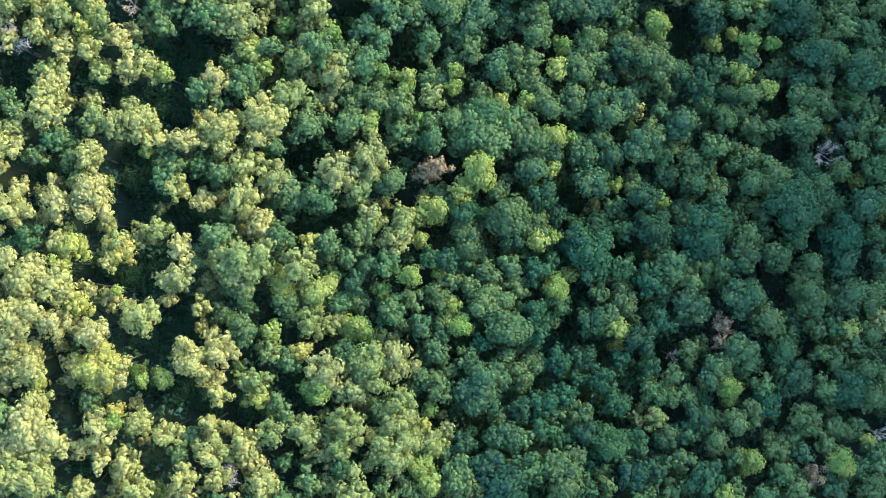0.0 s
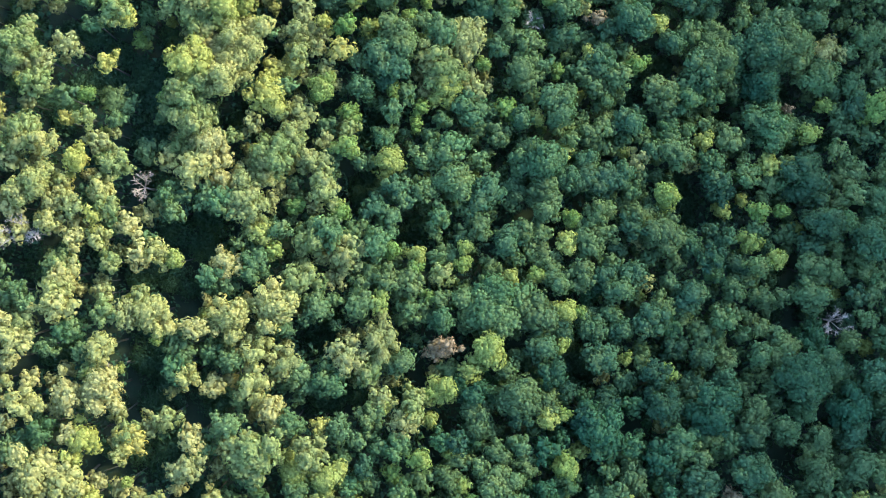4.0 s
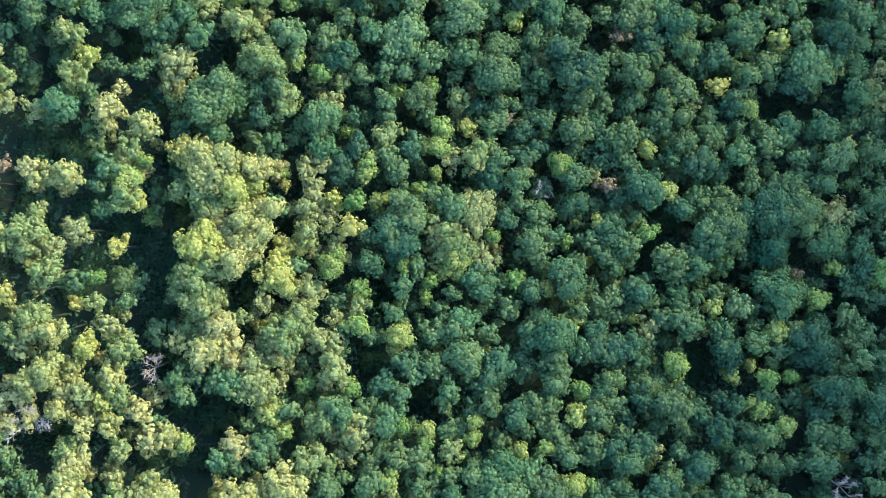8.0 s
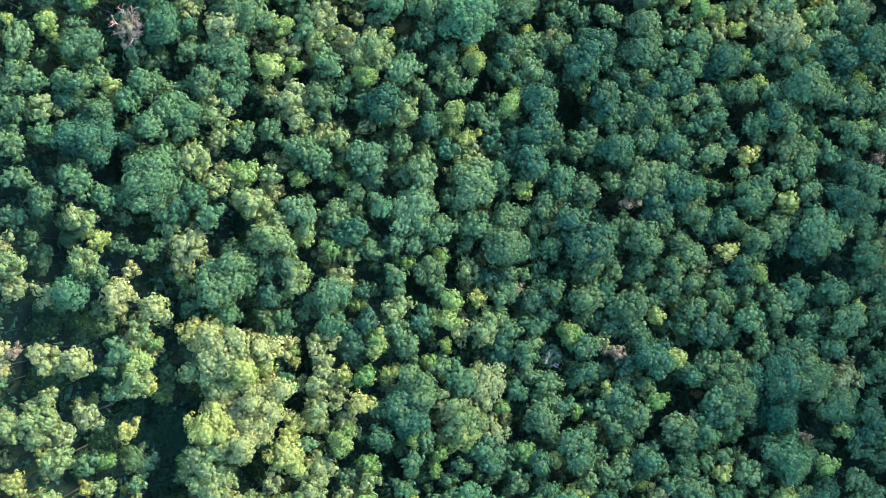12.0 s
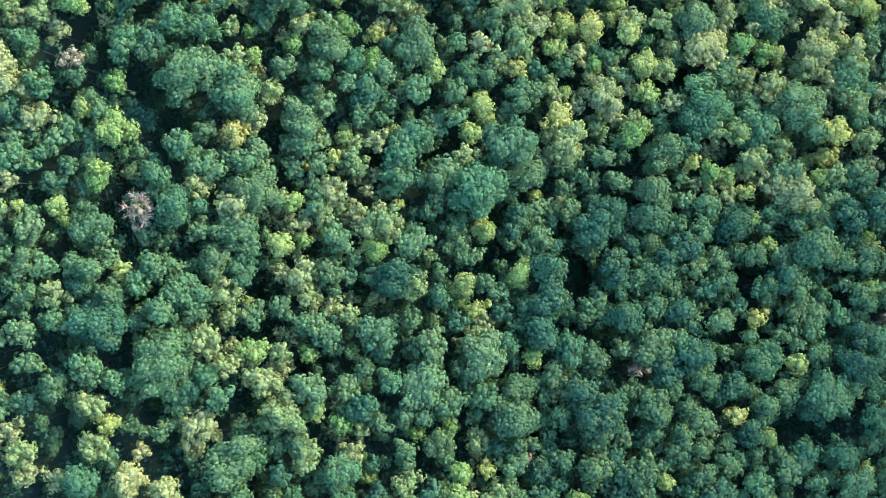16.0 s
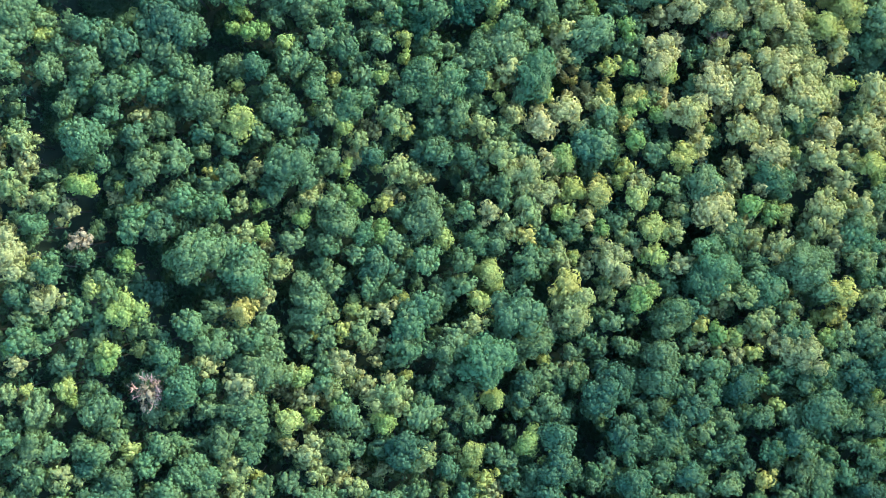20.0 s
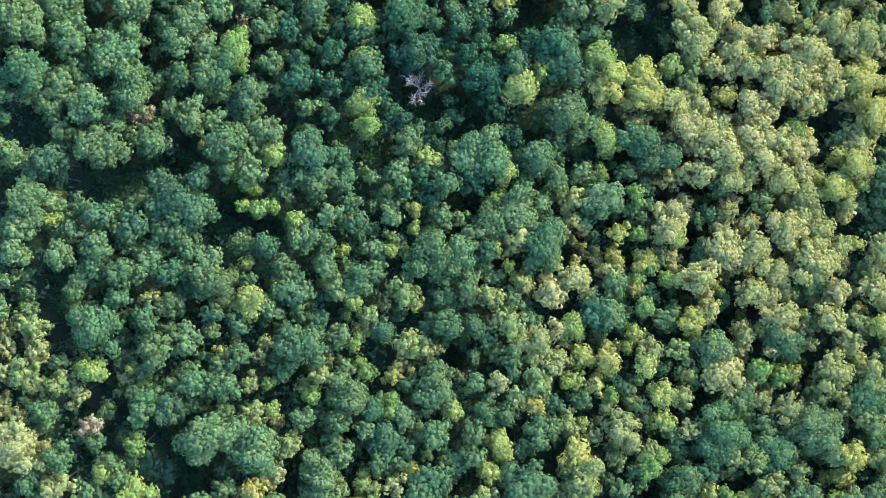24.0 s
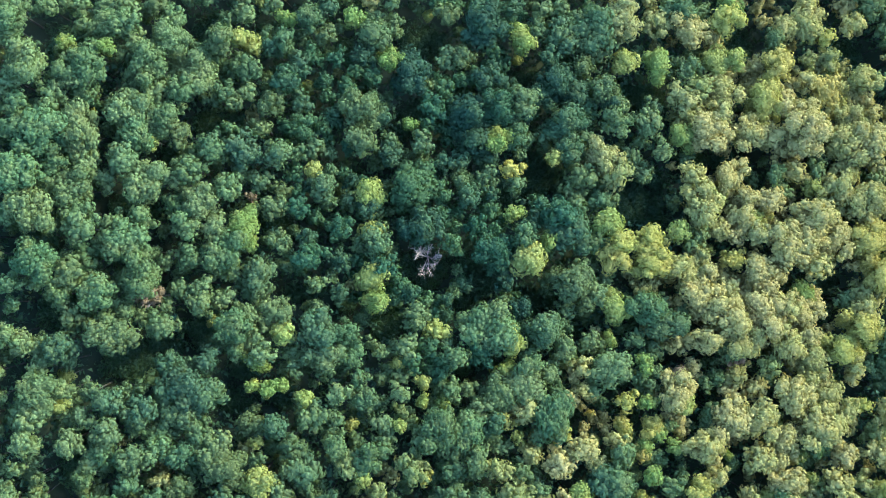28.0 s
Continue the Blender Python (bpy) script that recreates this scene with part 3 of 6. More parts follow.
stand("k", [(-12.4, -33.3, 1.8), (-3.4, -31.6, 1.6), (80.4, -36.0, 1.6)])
stand("r", [(69.7, -42.3, 2.1)])
stand("y", [(-49.2, -42.3, 1.8)], -8.0)
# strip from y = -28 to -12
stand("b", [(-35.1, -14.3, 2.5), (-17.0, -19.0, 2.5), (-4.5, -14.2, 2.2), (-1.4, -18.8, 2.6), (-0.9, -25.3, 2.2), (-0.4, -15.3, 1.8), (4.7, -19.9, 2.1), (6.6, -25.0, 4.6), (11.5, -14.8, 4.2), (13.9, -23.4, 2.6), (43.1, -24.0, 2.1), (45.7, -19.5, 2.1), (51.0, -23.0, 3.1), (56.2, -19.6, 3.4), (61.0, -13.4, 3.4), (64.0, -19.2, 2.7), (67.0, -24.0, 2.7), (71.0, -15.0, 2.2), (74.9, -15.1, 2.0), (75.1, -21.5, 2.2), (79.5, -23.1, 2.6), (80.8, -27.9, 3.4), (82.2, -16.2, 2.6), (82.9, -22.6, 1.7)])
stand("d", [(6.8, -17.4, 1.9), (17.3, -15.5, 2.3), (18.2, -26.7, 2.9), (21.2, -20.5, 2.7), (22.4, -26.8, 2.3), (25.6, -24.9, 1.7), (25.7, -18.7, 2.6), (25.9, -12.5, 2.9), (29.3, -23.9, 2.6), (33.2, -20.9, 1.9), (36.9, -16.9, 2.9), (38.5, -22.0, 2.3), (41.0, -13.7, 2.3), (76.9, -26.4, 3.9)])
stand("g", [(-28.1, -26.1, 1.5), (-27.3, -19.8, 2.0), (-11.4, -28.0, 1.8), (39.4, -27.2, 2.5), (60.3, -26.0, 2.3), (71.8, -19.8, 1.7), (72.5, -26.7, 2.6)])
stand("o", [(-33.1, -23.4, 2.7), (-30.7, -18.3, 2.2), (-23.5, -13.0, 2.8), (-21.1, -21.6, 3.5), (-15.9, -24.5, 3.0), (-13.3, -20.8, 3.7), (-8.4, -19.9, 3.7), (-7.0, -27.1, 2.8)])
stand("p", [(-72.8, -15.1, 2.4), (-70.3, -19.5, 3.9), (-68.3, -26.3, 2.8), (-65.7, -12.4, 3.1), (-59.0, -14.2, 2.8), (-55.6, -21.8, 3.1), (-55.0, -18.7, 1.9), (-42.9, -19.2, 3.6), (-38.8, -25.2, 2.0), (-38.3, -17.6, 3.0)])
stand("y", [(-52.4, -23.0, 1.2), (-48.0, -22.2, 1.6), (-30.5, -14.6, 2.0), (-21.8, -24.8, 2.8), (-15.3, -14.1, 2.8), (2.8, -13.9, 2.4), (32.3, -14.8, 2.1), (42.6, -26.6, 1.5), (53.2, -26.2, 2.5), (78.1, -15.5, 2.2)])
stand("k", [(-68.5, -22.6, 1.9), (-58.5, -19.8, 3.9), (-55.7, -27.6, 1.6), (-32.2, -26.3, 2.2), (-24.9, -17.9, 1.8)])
stand("r", [(52.4, -17.0, 1.7), (53.6, -14.4, 2.2)])
stand("y", [(-53.8, -23.4, 1.5), (-49.8, -23.0, 1.8)], -8.0)
# strip from y = -12 to 4
stand("b", [(-20.8, 1.6, 2.5), (-20.2, -5.0, 1.8), (-16.2, -6.0, 1.8), (4.4, 2.3, 3.6), (7.9, -4.1, 2.5), (12.1, -3.0, 2.3), (29.2, -8.4, 1.9), (34.0, -9.7, 2.7), (43.0, -2.6, 3.2), (44.3, 2.3, 2.2), (46.8, -10.9, 3.4), (53.0, -3.1, 2.7), (56.7, -9.0, 3.9), (57.0, -2.1, 3.0), (58.3, 2.3, 3.0), (63.7, -2.6, 2.7), (68.5, 1.8, 2.4), (70.0, -9.3, 3.7), (70.5, -3.2, 2.7), (76.9, -2.6, 3.1), (78.2, -8.6, 3.5), (84.4, -2.1, 2.0), (84.7, 2.3, 2.4)])
stand("d", [(0.6, -2.0, 2.3), (12.7, 1.7, 2.6), (16.8, -11.9, 2.6), (17.4, -4.1, 2.3), (24.5, 1.7, 3.0), (27.4, -2.1, 4.8), (29.9, 3.9, 3.4), (38.5, 3.8, 3.7), (38.8, -6.1, 3.3), (41.7, -9.5, 1.5), (49.2, 2.7, 4.9), (76.2, 2.2, 4.2)])
stand("g", [(-71.1, 2.0, 2.4), (-44.0, -1.9, 2.2), (-39.8, 2.1, 2.8), (-38.5, -11.8, 2.0), (-35.3, -7.9, 2.0), (-34.7, -10.3, 1.5), (-28.7, 2.1, 2.5), (-28.0, -9.9, 2.5), (-18.6, -9.5, 2.4), (-15.0, 2.6, 2.6), (-13.7, -3.0, 2.2), (-10.2, -3.0, 2.6), (-9.1, -11.1, 2.7), (-1.4, -8.1, 2.6), (4.8, -6.6, 1.9), (8.5, -9.9, 3.6), (13.7, -7.2, 2.6), (22.7, -10.9, 2.5), (49.1, -3.1, 2.7), (82.7, -9.7, 3.1)])
stand("o", [(-56.2, 2.1, 2.7), (-50.3, 3.6, 2.2), (-46.2, -5.3, 2.9), (-35.1, -2.5, 4.5), (-25.2, -3.0, 3.1), (-8.7, 1.1, 2.9), (-7.9, 3.5, 2.6)])
stand("p", [(-71.8, -11.5, 4.1), (-70.2, -5.0, 4.7), (-65.7, 1.1, 2.1), (-65.4, -6.8, 3.5), (-57.9, -3.3, 1.6), (-51.3, -11.6, 3.5), (-45.5, 0.4, 2.5), (-42.3, -10.3, 1.8), (-39.7, -1.9, 2.4)])
stand("y", [(-56.3, -7.2, 1.0), (-28.6, -6.9, 2.7), (-22.7, -8.0, 2.9), (-11.1, -7.6, 1.8), (-5.9, -4.7, 2.1), (-4.3, 1.8, 1.7), (-0.9, -4.5, 1.4), (1.7, -10.2, 1.9), (17.6, 1.9, 2.1), (20.7, 2.2, 1.5), (21.1, -7.3, 2.5)])
stand("k", [(-65.1, -2.8, 2.1), (-63.3, 0.5, 2.7), (-61.7, -9.5, 2.2), (-55.6, -0.2, 2.7), (-24.0, 1.7, 1.7)])
# strip from y = 4 to 20
stand("b", [(-9.7, 12.5, 2.9), (12.8, 7.3, 4.3), (16.6, 15.0, 3.2), (17.6, 4.9, 2.6), (20.4, 18.8, 2.6), (26.4, 18.4, 3.0), (27.9, 12.3, 3.1), (31.9, 17.9, 2.7), (37.9, 19.6, 3.4), (46.6, 6.1, 3.0), (48.0, 12.6, 2.6), (48.1, 17.0, 2.2), (52.3, 7.7, 2.7), (56.6, 16.6, 1.8), (59.3, 12.7, 2.6), (68.3, 8.8, 5.0), (75.7, 8.4, 3.1), (77.2, 15.1, 2.4), (77.4, 19.0, 1.3), (82.1, 8.4, 3.5), (84.9, 15.7, 2.7), (85.7, 10.1, 2.2)])
stand("d", [(4.3, 6.4, 2.5), (19.2, 10.2, 3.0), (21.3, 6.5, 2.1), (37.2, 8.2, 3.0), (42.8, 14.2, 2.8), (70.5, 15.1, 3.0)])
stand("g", [(-70.7, 15.1, 1.9), (-67.7, 19.1, 2.7), (-64.4, 15.3, 1.8), (-49.1, 12.0, 2.2), (-47.3, 15.1, 2.0), (-44.0, 14.1, 2.0), (-39.6, 13.2, 2.5), (-27.5, 10.8, 2.3), (-22.9, 8.8, 3.1), (36.2, 11.4, 1.9), (52.1, 19.8, 2.8), (53.0, 12.1, 2.7), (57.4, 8.3, 1.5), (60.1, 17.7, 1.8), (64.4, 12.2, 3.8), (81.5, 19.1, 2.0)])
stand("o", [(-63.0, 12.3, 1.8), (-39.2, 16.7, 2.5), (-30.9, 12.9, 3.2), (-19.0, 13.8, 3.4), (-15.4, 11.4, 3.1), (-13.0, 16.8, 3.6), (-11.8, 6.3, 2.3), (-7.7, 5.8, 2.5)])
stand("p", [(-74.7, 17.3, 3.3), (-73.1, 6.9, 3.1), (-66.5, 8.2, 3.1), (-61.1, 16.2, 2.9), (-60.2, 8.6, 3.6), (-46.7, 11.1, 2.5), (-45.5, 19.0, 2.6), (-42.9, 8.6, 2.2), (-35.6, 9.1, 3.5), (-35.2, 15.0, 3.2), (-32.6, 4.1, 3.2)])
stand("y", [(-52.5, 17.2, 1.3), (-12.8, 4.2, 1.5), (-4.0, 6.3, 1.6), (-1.5, 7.4, 2.6), (3.4, 10.4, 2.3), (5.4, 12.2, 1.9), (6.6, 14.6, 3.1), (20.4, 15.0, 1.7), (33.1, 12.1, 1.4), (41.2, 9.3, 1.9)])
stand("r", [(-2.8, 14.1, 2.4), (-0.6, 15.3, 2.1)])
# strip from y = 20 to 36
stand("b", [(-2.0, 20.0, 2.5), (1.7, 35.6, 1.9), (10.4, 34.5, 3.1), (16.1, 20.8, 4.3), (20.0, 26.9, 2.7), (24.4, 28.1, 3.0), (26.1, 33.7, 3.0), (29.8, 21.1, 2.4), (31.5, 25.5, 3.0), (31.6, 33.3, 2.2), (33.7, 28.2, 3.0), (43.4, 30.8, 1.8), (45.5, 24.2, 3.5), (46.3, 33.6, 2.4), (53.7, 35.5, 2.0), (54.6, 24.9, 2.4), (55.9, 29.9, 2.8), (62.9, 34.0, 1.3), (64.9, 23.9, 2.0), (68.5, 29.0, 3.3), (69.5, 24.5, 3.3), (71.6, 33.1, 2.8), (80.0, 23.6, 2.2), (82.0, 35.0, 3.9), (86.1, 28.2, 2.0), (86.3, 21.4, 2.2)])
stand("d", [(28.2, 27.7, 2.8), (50.0, 31.5, 3.0)])
stand("g", [(-75.1, 26.3, 1.5), (-43.8, 28.4, 2.2), (-36.1, 29.6, 3.1), (-25.1, 22.7, 2.9), (-17.0, 23.4, 3.1), (-15.0, 28.7, 2.3), (-14.0, 34.6, 2.9), (-11.9, 27.8, 2.3), (-8.2, 22.0, 2.3), (-7.7, 27.3, 2.9), (-3.1, 31.7, 1.9), (-2.0, 23.8, 1.7), (5.0, 21.9, 4.3), (7.0, 25.0, 3.7), (7.2, 29.7, 2.1), (9.1, 20.8, 4.2), (12.9, 24.1, 3.2), (18.4, 30.3, 2.9), (39.8, 22.4, 2.4), (51.2, 28.2, 2.0), (59.3, 30.0, 2.4), (60.3, 24.4, 2.2), (74.4, 29.1, 2.5), (75.7, 33.7, 1.6), (79.8, 31.5, 1.6), (81.4, 29.3, 2.7), (83.7, 27.6, 2.0)])
stand("o", [(-74.4, 20.4, 2.4), (-69.0, 31.0, 2.4), (-60.5, 22.0, 2.3), (-60.3, 30.8, 2.0), (-57.8, 21.4, 2.5), (-55.5, 24.9, 2.2), (-28.1, 28.0, 3.5), (-26.2, 34.7, 3.6), (-19.2, 32.2, 3.3), (-2.0, 28.6, 2.3)])
stand("p", [(-68.9, 26.4, 3.1), (-68.3, 23.5, 3.4), (-66.3, 29.8, 3.1), (-66.3, 35.3, 2.3), (-62.2, 34.8, 2.3), (-55.7, 31.9, 2.3), (-52.8, 32.4, 2.7), (-52.7, 22.5, 4.1), (-41.4, 31.0, 3.0), (-39.6, 21.0, 3.7), (-31.9, 23.0, 4.2)])
stand("y", [(-49.3, 31.5, 1.7), (-34.8, 35.7, 2.1), (-32.4, 33.1, 1.7), (-13.6, 22.9, 2.1), (-11.4, 33.1, 1.9), (-7.0, 29.7, 1.5), (-6.7, 32.2, 1.9), (-4.1, 24.2, 1.5), (1.9, 30.3, 1.7), (2.2, 33.5, 1.5), (10.8, 27.8, 1.9), (15.8, 28.2, 1.8), (21.0, 21.5, 2.4), (21.8, 34.1, 2.2), (24.3, 21.0, 1.5), (58.8, 34.4, 2.2), (64.0, 31.1, 2.0)])
# strip from y = 36 to 52
stand("b", [(-22.6, 49.6, 1.9), (-15.1, 41.4, 2.3), (-11.4, 38.9, 2.3), (-11.2, 44.9, 2.1), (3.8, 40.0, 2.1), (5.4, 36.8, 2.3), (6.7, 44.0, 3.5), (11.9, 44.7, 2.4), (13.5, 50.1, 3.0), (17.4, 49.5, 4.1), (17.4, 43.7, 3.4), (17.9, 40.5, 2.7), (22.3, 46.6, 2.7), (25.1, 50.3, 2.4), (28.2, 46.4, 4.4), (33.0, 47.8, 2.5), (34.6, 44.4, 2.0), (35.6, 39.5, 2.7), (40.3, 36.3, 4.2), (43.8, 51.5, 3.3), (50.6, 46.7, 2.8), (50.9, 36.5, 2.0), (73.4, 38.8, 3.9), (76.6, 42.3, 2.0), (84.4, 43.1, 3.2)])
stand("d", [(34.4, 37.4, 2.8), (52.6, 44.2, 2.8), (69.9, 47.0, 4.9)])
stand("g", [(-51.2, 42.9, 1.8), (-49.8, 39.9, 2.0), (-41.1, 41.8, 3.1), (-31.2, 36.6, 1.8), (-22.2, 36.4, 2.9), (-18.1, 36.0, 2.3), (-5.2, 44.0, 2.6), (-4.8, 50.1, 3.0), (-2.5, 39.3, 2.3), (-0.1, 46.3, 3.7), (4.8, 49.8, 2.1), (13.0, 36.6, 2.7), (27.8, 40.3, 2.7), (29.4, 36.0, 2.2), (30.1, 40.4, 2.0), (50.6, 50.2, 2.7), (57.9, 47.6, 2.8), (62.0, 43.6, 1.6), (65.0, 46.0, 1.6), (77.1, 38.3, 2.7), (78.6, 47.5, 2.9), (80.2, 43.0, 2.3), (86.9, 48.4, 2.5)])
stand("o", [(-78.5, 51.2, 2.4), (-69.7, 41.9, 2.5), (-66.5, 40.6, 2.2), (-60.3, 40.9, 2.0), (-59.7, 48.0, 2.6), (-37.5, 42.1, 3.7), (-37.1, 47.6, 2.3), (-36.2, 37.1, 2.8), (-34.6, 46.5, 2.6), (-33.2, 49.8, 4.1), (-25.9, 49.1, 3.0), (-23.8, 44.0, 3.3)])
stand("p", [(-74.9, 42.9, 2.5), (-72.0, 44.8, 3.6), (-70.9, 51.8, 2.7), (-70.4, 38.1, 2.5), (-68.8, 44.6, 2.3), (-61.9, 43.7, 2.5), (-57.2, 37.4, 2.3), (-46.3, 48.0, 3.5), (-43.4, 51.6, 3.9), (-41.6, 45.7, 2.8)])
stand("y", [(-29.0, 40.9, 1.7), (-20.7, 40.1, 2.1), (-12.2, 49.5, 2.7), (22.8, 39.1, 1.9), (41.3, 43.5, 2.6), (53.3, 41.1, 2.0), (57.4, 42.9, 1.3), (60.2, 40.5, 2.2), (65.0, 40.6, 1.6)])
stand("k", [(-66.0, 48.9, 2.4), (-62.9, 38.8, 2.0)])
# strip from y = 52 to 68
stand("b", [(-23.6, 56.1, 1.9), (-17.5, 63.7, 2.4), (-12.2, 67.7, 4.3), (-11.2, 58.6, 2.1), (-1.7, 57.4, 1.7), (3.2, 59.9, 3.4), (9.1, 54.5, 2.2), (13.0, 57.6, 2.4), (13.2, 66.2, 3.4), (20.2, 60.9, 4.1), (26.3, 55.7, 2.2), (26.9, 64.9, 2.2), (35.3, 58.2, 3.2), (39.2, 52.7, 2.2), (40.4, 63.9, 3.4), (48.4, 68.0, 3.4), (60.6, 58.4, 2.9), (80.7, 65.7, 2.6), (81.6, 62.0, 2.8)])
stand("d", [(61.4, 65.5, 3.9)])
stand("g", [(-13.3, 54.0, 1.9), (-0.1, 52.0, 3.4), (22.9, 54.1, 1.7), (29.7, 62.7, 2.6), (29.8, 57.1, 2.5), (32.1, 66.8, 2.8), (42.1, 55.9, 2.7), (46.2, 56.4, 1.7), (46.3, 63.0, 3.1), (51.5, 63.5, 2.5), (54.5, 54.8, 3.0), (63.0, 57.1, 3.9), (65.5, 57.3, 3.6)])
stand("o", [(-79.9, 67.9, 2.5), (-75.3, 65.9, 2.9), (-73.2, 55.4, 3.0), (-71.4, 65.5, 2.3), (-70.9, 62.2, 2.7), (-65.1, 56.5, 1.8), (-48.9, 52.0, 2.5), (-48.1, 60.8, 4.1), (-45.9, 56.1, 3.9), (-40.2, 53.8, 1.6), (-31.8, 58.6, 1.9), (-29.7, 53.4, 3.1), (-28.5, 57.8, 3.2), (-23.7, 66.7, 1.7), (-23.6, 53.2, 1.7), (-19.0, 55.2, 1.9), (-1.6, 66.9, 3.7), (4.6, 63.5, 2.2)])
stand("p", [(-74.6, 52.2, 2.9), (-41.4, 63.5, 3.9)])
stand("y", [(-64.7, 62.1, 1.5), (-52.4, 60.7, 1.6), (-24.1, 62.8, 2.6), (-19.5, 52.1, 2.3), (-19.5, 58.8, 1.9), (-11.2, 62.8, 1.6), (-7.0, 57.0, 1.3), (-5.9, 60.1, 1.5), (-3.3, 61.6, 1.6), (-1.3, 63.7, 2.7), (10.0, 60.0, 2.2), (16.0, 58.5, 1.6), (20.2, 67.7, 1.3), (33.5, 52.3, 1.3), (49.6, 54.3, 2.0), (70.5, 55.8, 2.3), (75.0, 62.0, 1.8), (85.1, 61.1, 3.1)])
stand("k", [(-79.5, 58.0, 2.1), (-74.3, 62.6, 1.6), (-68.4, 56.1, 1.5), (-61.6, 66.3, 2.0), (-47.2, 66.7, 4.2), (-33.7, 61.0, 3.3), (-33.6, 64.6, 2.3), (-30.3, 66.8, 2.5)])
stand("r", [(67.0, 61.2, 1.2)])
stand("b", [(-56.8, 52.3, 2.3)], -8.0)
stand("g", [(-60.8, 62.7, 2.6), (-59.8, 59.6, 2.3), (-44.9, 57.1, 2.3)], -8.0)
stand("y", [(-63.6, 54.6, 1.0)], -8.0)
# strip from y = 68 to 84
stand("b", [(-63.1, 80.4, 2.2), (-22.8, 81.0, 2.9), (5.4, 79.7, 3.0), (8.7, 71.6, 2.2), (10.9, 74.8, 2.0), (12.0, 83.5, 2.2), (17.5, 68.3, 2.0), (21.4, 79.7, 2.6), (22.5, 74.8, 2.4), (28.7, 69.6, 3.0), (30.4, 75.8, 2.0), (35.4, 77.8, 4.0), (43.0, 71.3, 2.8), (47.0, 82.9, 3.3), (50.9, 70.0, 5.0), (61.7, 73.4, 5.1), (64.1, 77.9, 3.2), (72.5, 79.0, 2.8)])
stand("g", [(-64.3, 71.9, 1.6), (-34.4, 73.6, 2.1), (-14.9, 71.9, 1.1), (-13.9, 83.5, 2.1), (-12.4, 80.8, 2.9), (-10.3, 72.5, 3.9), (-5.4, 76.0, 1.9), (-2.2, 73.9, 3.4), (7.1, 83.5, 2.2), (10.3, 79.2, 2.6), (14.7, 69.4, 2.6), (14.9, 72.7, 2.8), (41.4, 83.6, 2.2), (47.0, 76.3, 3.1), (53.5, 75.1, 2.2), (56.3, 68.9, 2.6), (57.6, 78.5, 1.8), (67.2, 74.0, 5.1), (73.7, 68.1, 3.9), (75.0, 83.7, 3.6), (83.2, 75.6, 2.7)])
stand("o", [(-75.1, 68.8, 3.6), (-67.8, 69.3, 2.3), (-59.5, 74.9, 2.8), (-59.4, 83.9, 2.2), (-47.3, 76.7, 4.2), (-45.8, 73.2, 2.9), (-28.9, 81.0, 2.1), (-28.8, 68.9, 2.5), (-28.3, 73.9, 2.7), (-4.0, 70.1, 3.4), (2.4, 73.1, 3.7), (2.4, 83.7, 3.1), (74.1, 72.8, 3.0)])
stand("p", [(-76.3, 80.3, 2.0), (-74.3, 78.3, 2.3), (-70.0, 79.2, 3.1), (-60.5, 81.9, 2.6), (-44.4, 68.6, 4.2), (-44.2, 81.8, 5.5), (-38.4, 69.6, 5.1), (-36.9, 80.3, 2.8)])
stand("y", [(-60.2, 78.4, 3.0), (-57.1, 81.7, 1.3), (-32.9, 79.8, 1.0), (-19.7, 75.1, 1.9), (-18.2, 79.7, 1.7), (-17.5, 81.4, 1.9), (-16.0, 75.0, 1.6), (-8.2, 77.4, 1.6), (-5.0, 80.4, 1.4), (6.0, 68.5, 1.5), (19.5, 82.2, 2.4), (26.7, 70.6, 1.5), (36.2, 69.0, 2.0), (40.4, 77.4, 2.0)])
stand("k", [(-58.2, 74.3, 2.0), (-50.1, 83.6, 2.6), (-41.4, 76.6, 4.6), (-33.1, 78.0, 1.3), (-23.7, 75.1, 1.7), (-20.7, 70.0, 2.3)])
stand("r", [(-80.5, 80.8, 1.4), (28.4, 78.2, 2.0)])
stand("g", [(-56.1, 76.1, 1.9)], -8.0)
stand("y", [(-57.5, 71.5, 1.7)], -8.0)
# strip from y = 84 to 100
stand("b", [(-70.6, 90.5, 3.2), (-51.3, 88.0, 2.0), (-37.0, 90.0, 2.1), (-34.0, 96.0, 2.6), (-20.7, 90.9, 1.5), (-19.6, 85.6, 2.3), (-19.2, 98.9, 2.1), (-9.7, 85.1, 2.3), (-8.1, 94.7, 2.7), (3.8, 93.3, 1.9), (6.2, 98.6, 4.4), (9.8, 93.9, 1.5), (12.0, 89.0, 2.6), (14.8, 85.7, 2.0), (15.9, 90.6, 2.0), (22.1, 88.8, 3.5), (22.7, 95.7, 3.1), (23.2, 99.6, 4.5), (26.0, 90.7, 2.0), (31.2, 87.5, 3.0), (34.0, 95.2, 2.4), (39.2, 90.8, 2.8), (43.8, 91.9, 2.5), (44.3, 86.9, 2.5), (53.8, 94.8, 2.5), (65.6, 91.5, 3.2), (68.1, 98.4, 3.9), (79.3, 91.0, 2.3), (83.6, 92.8, 2.5)])
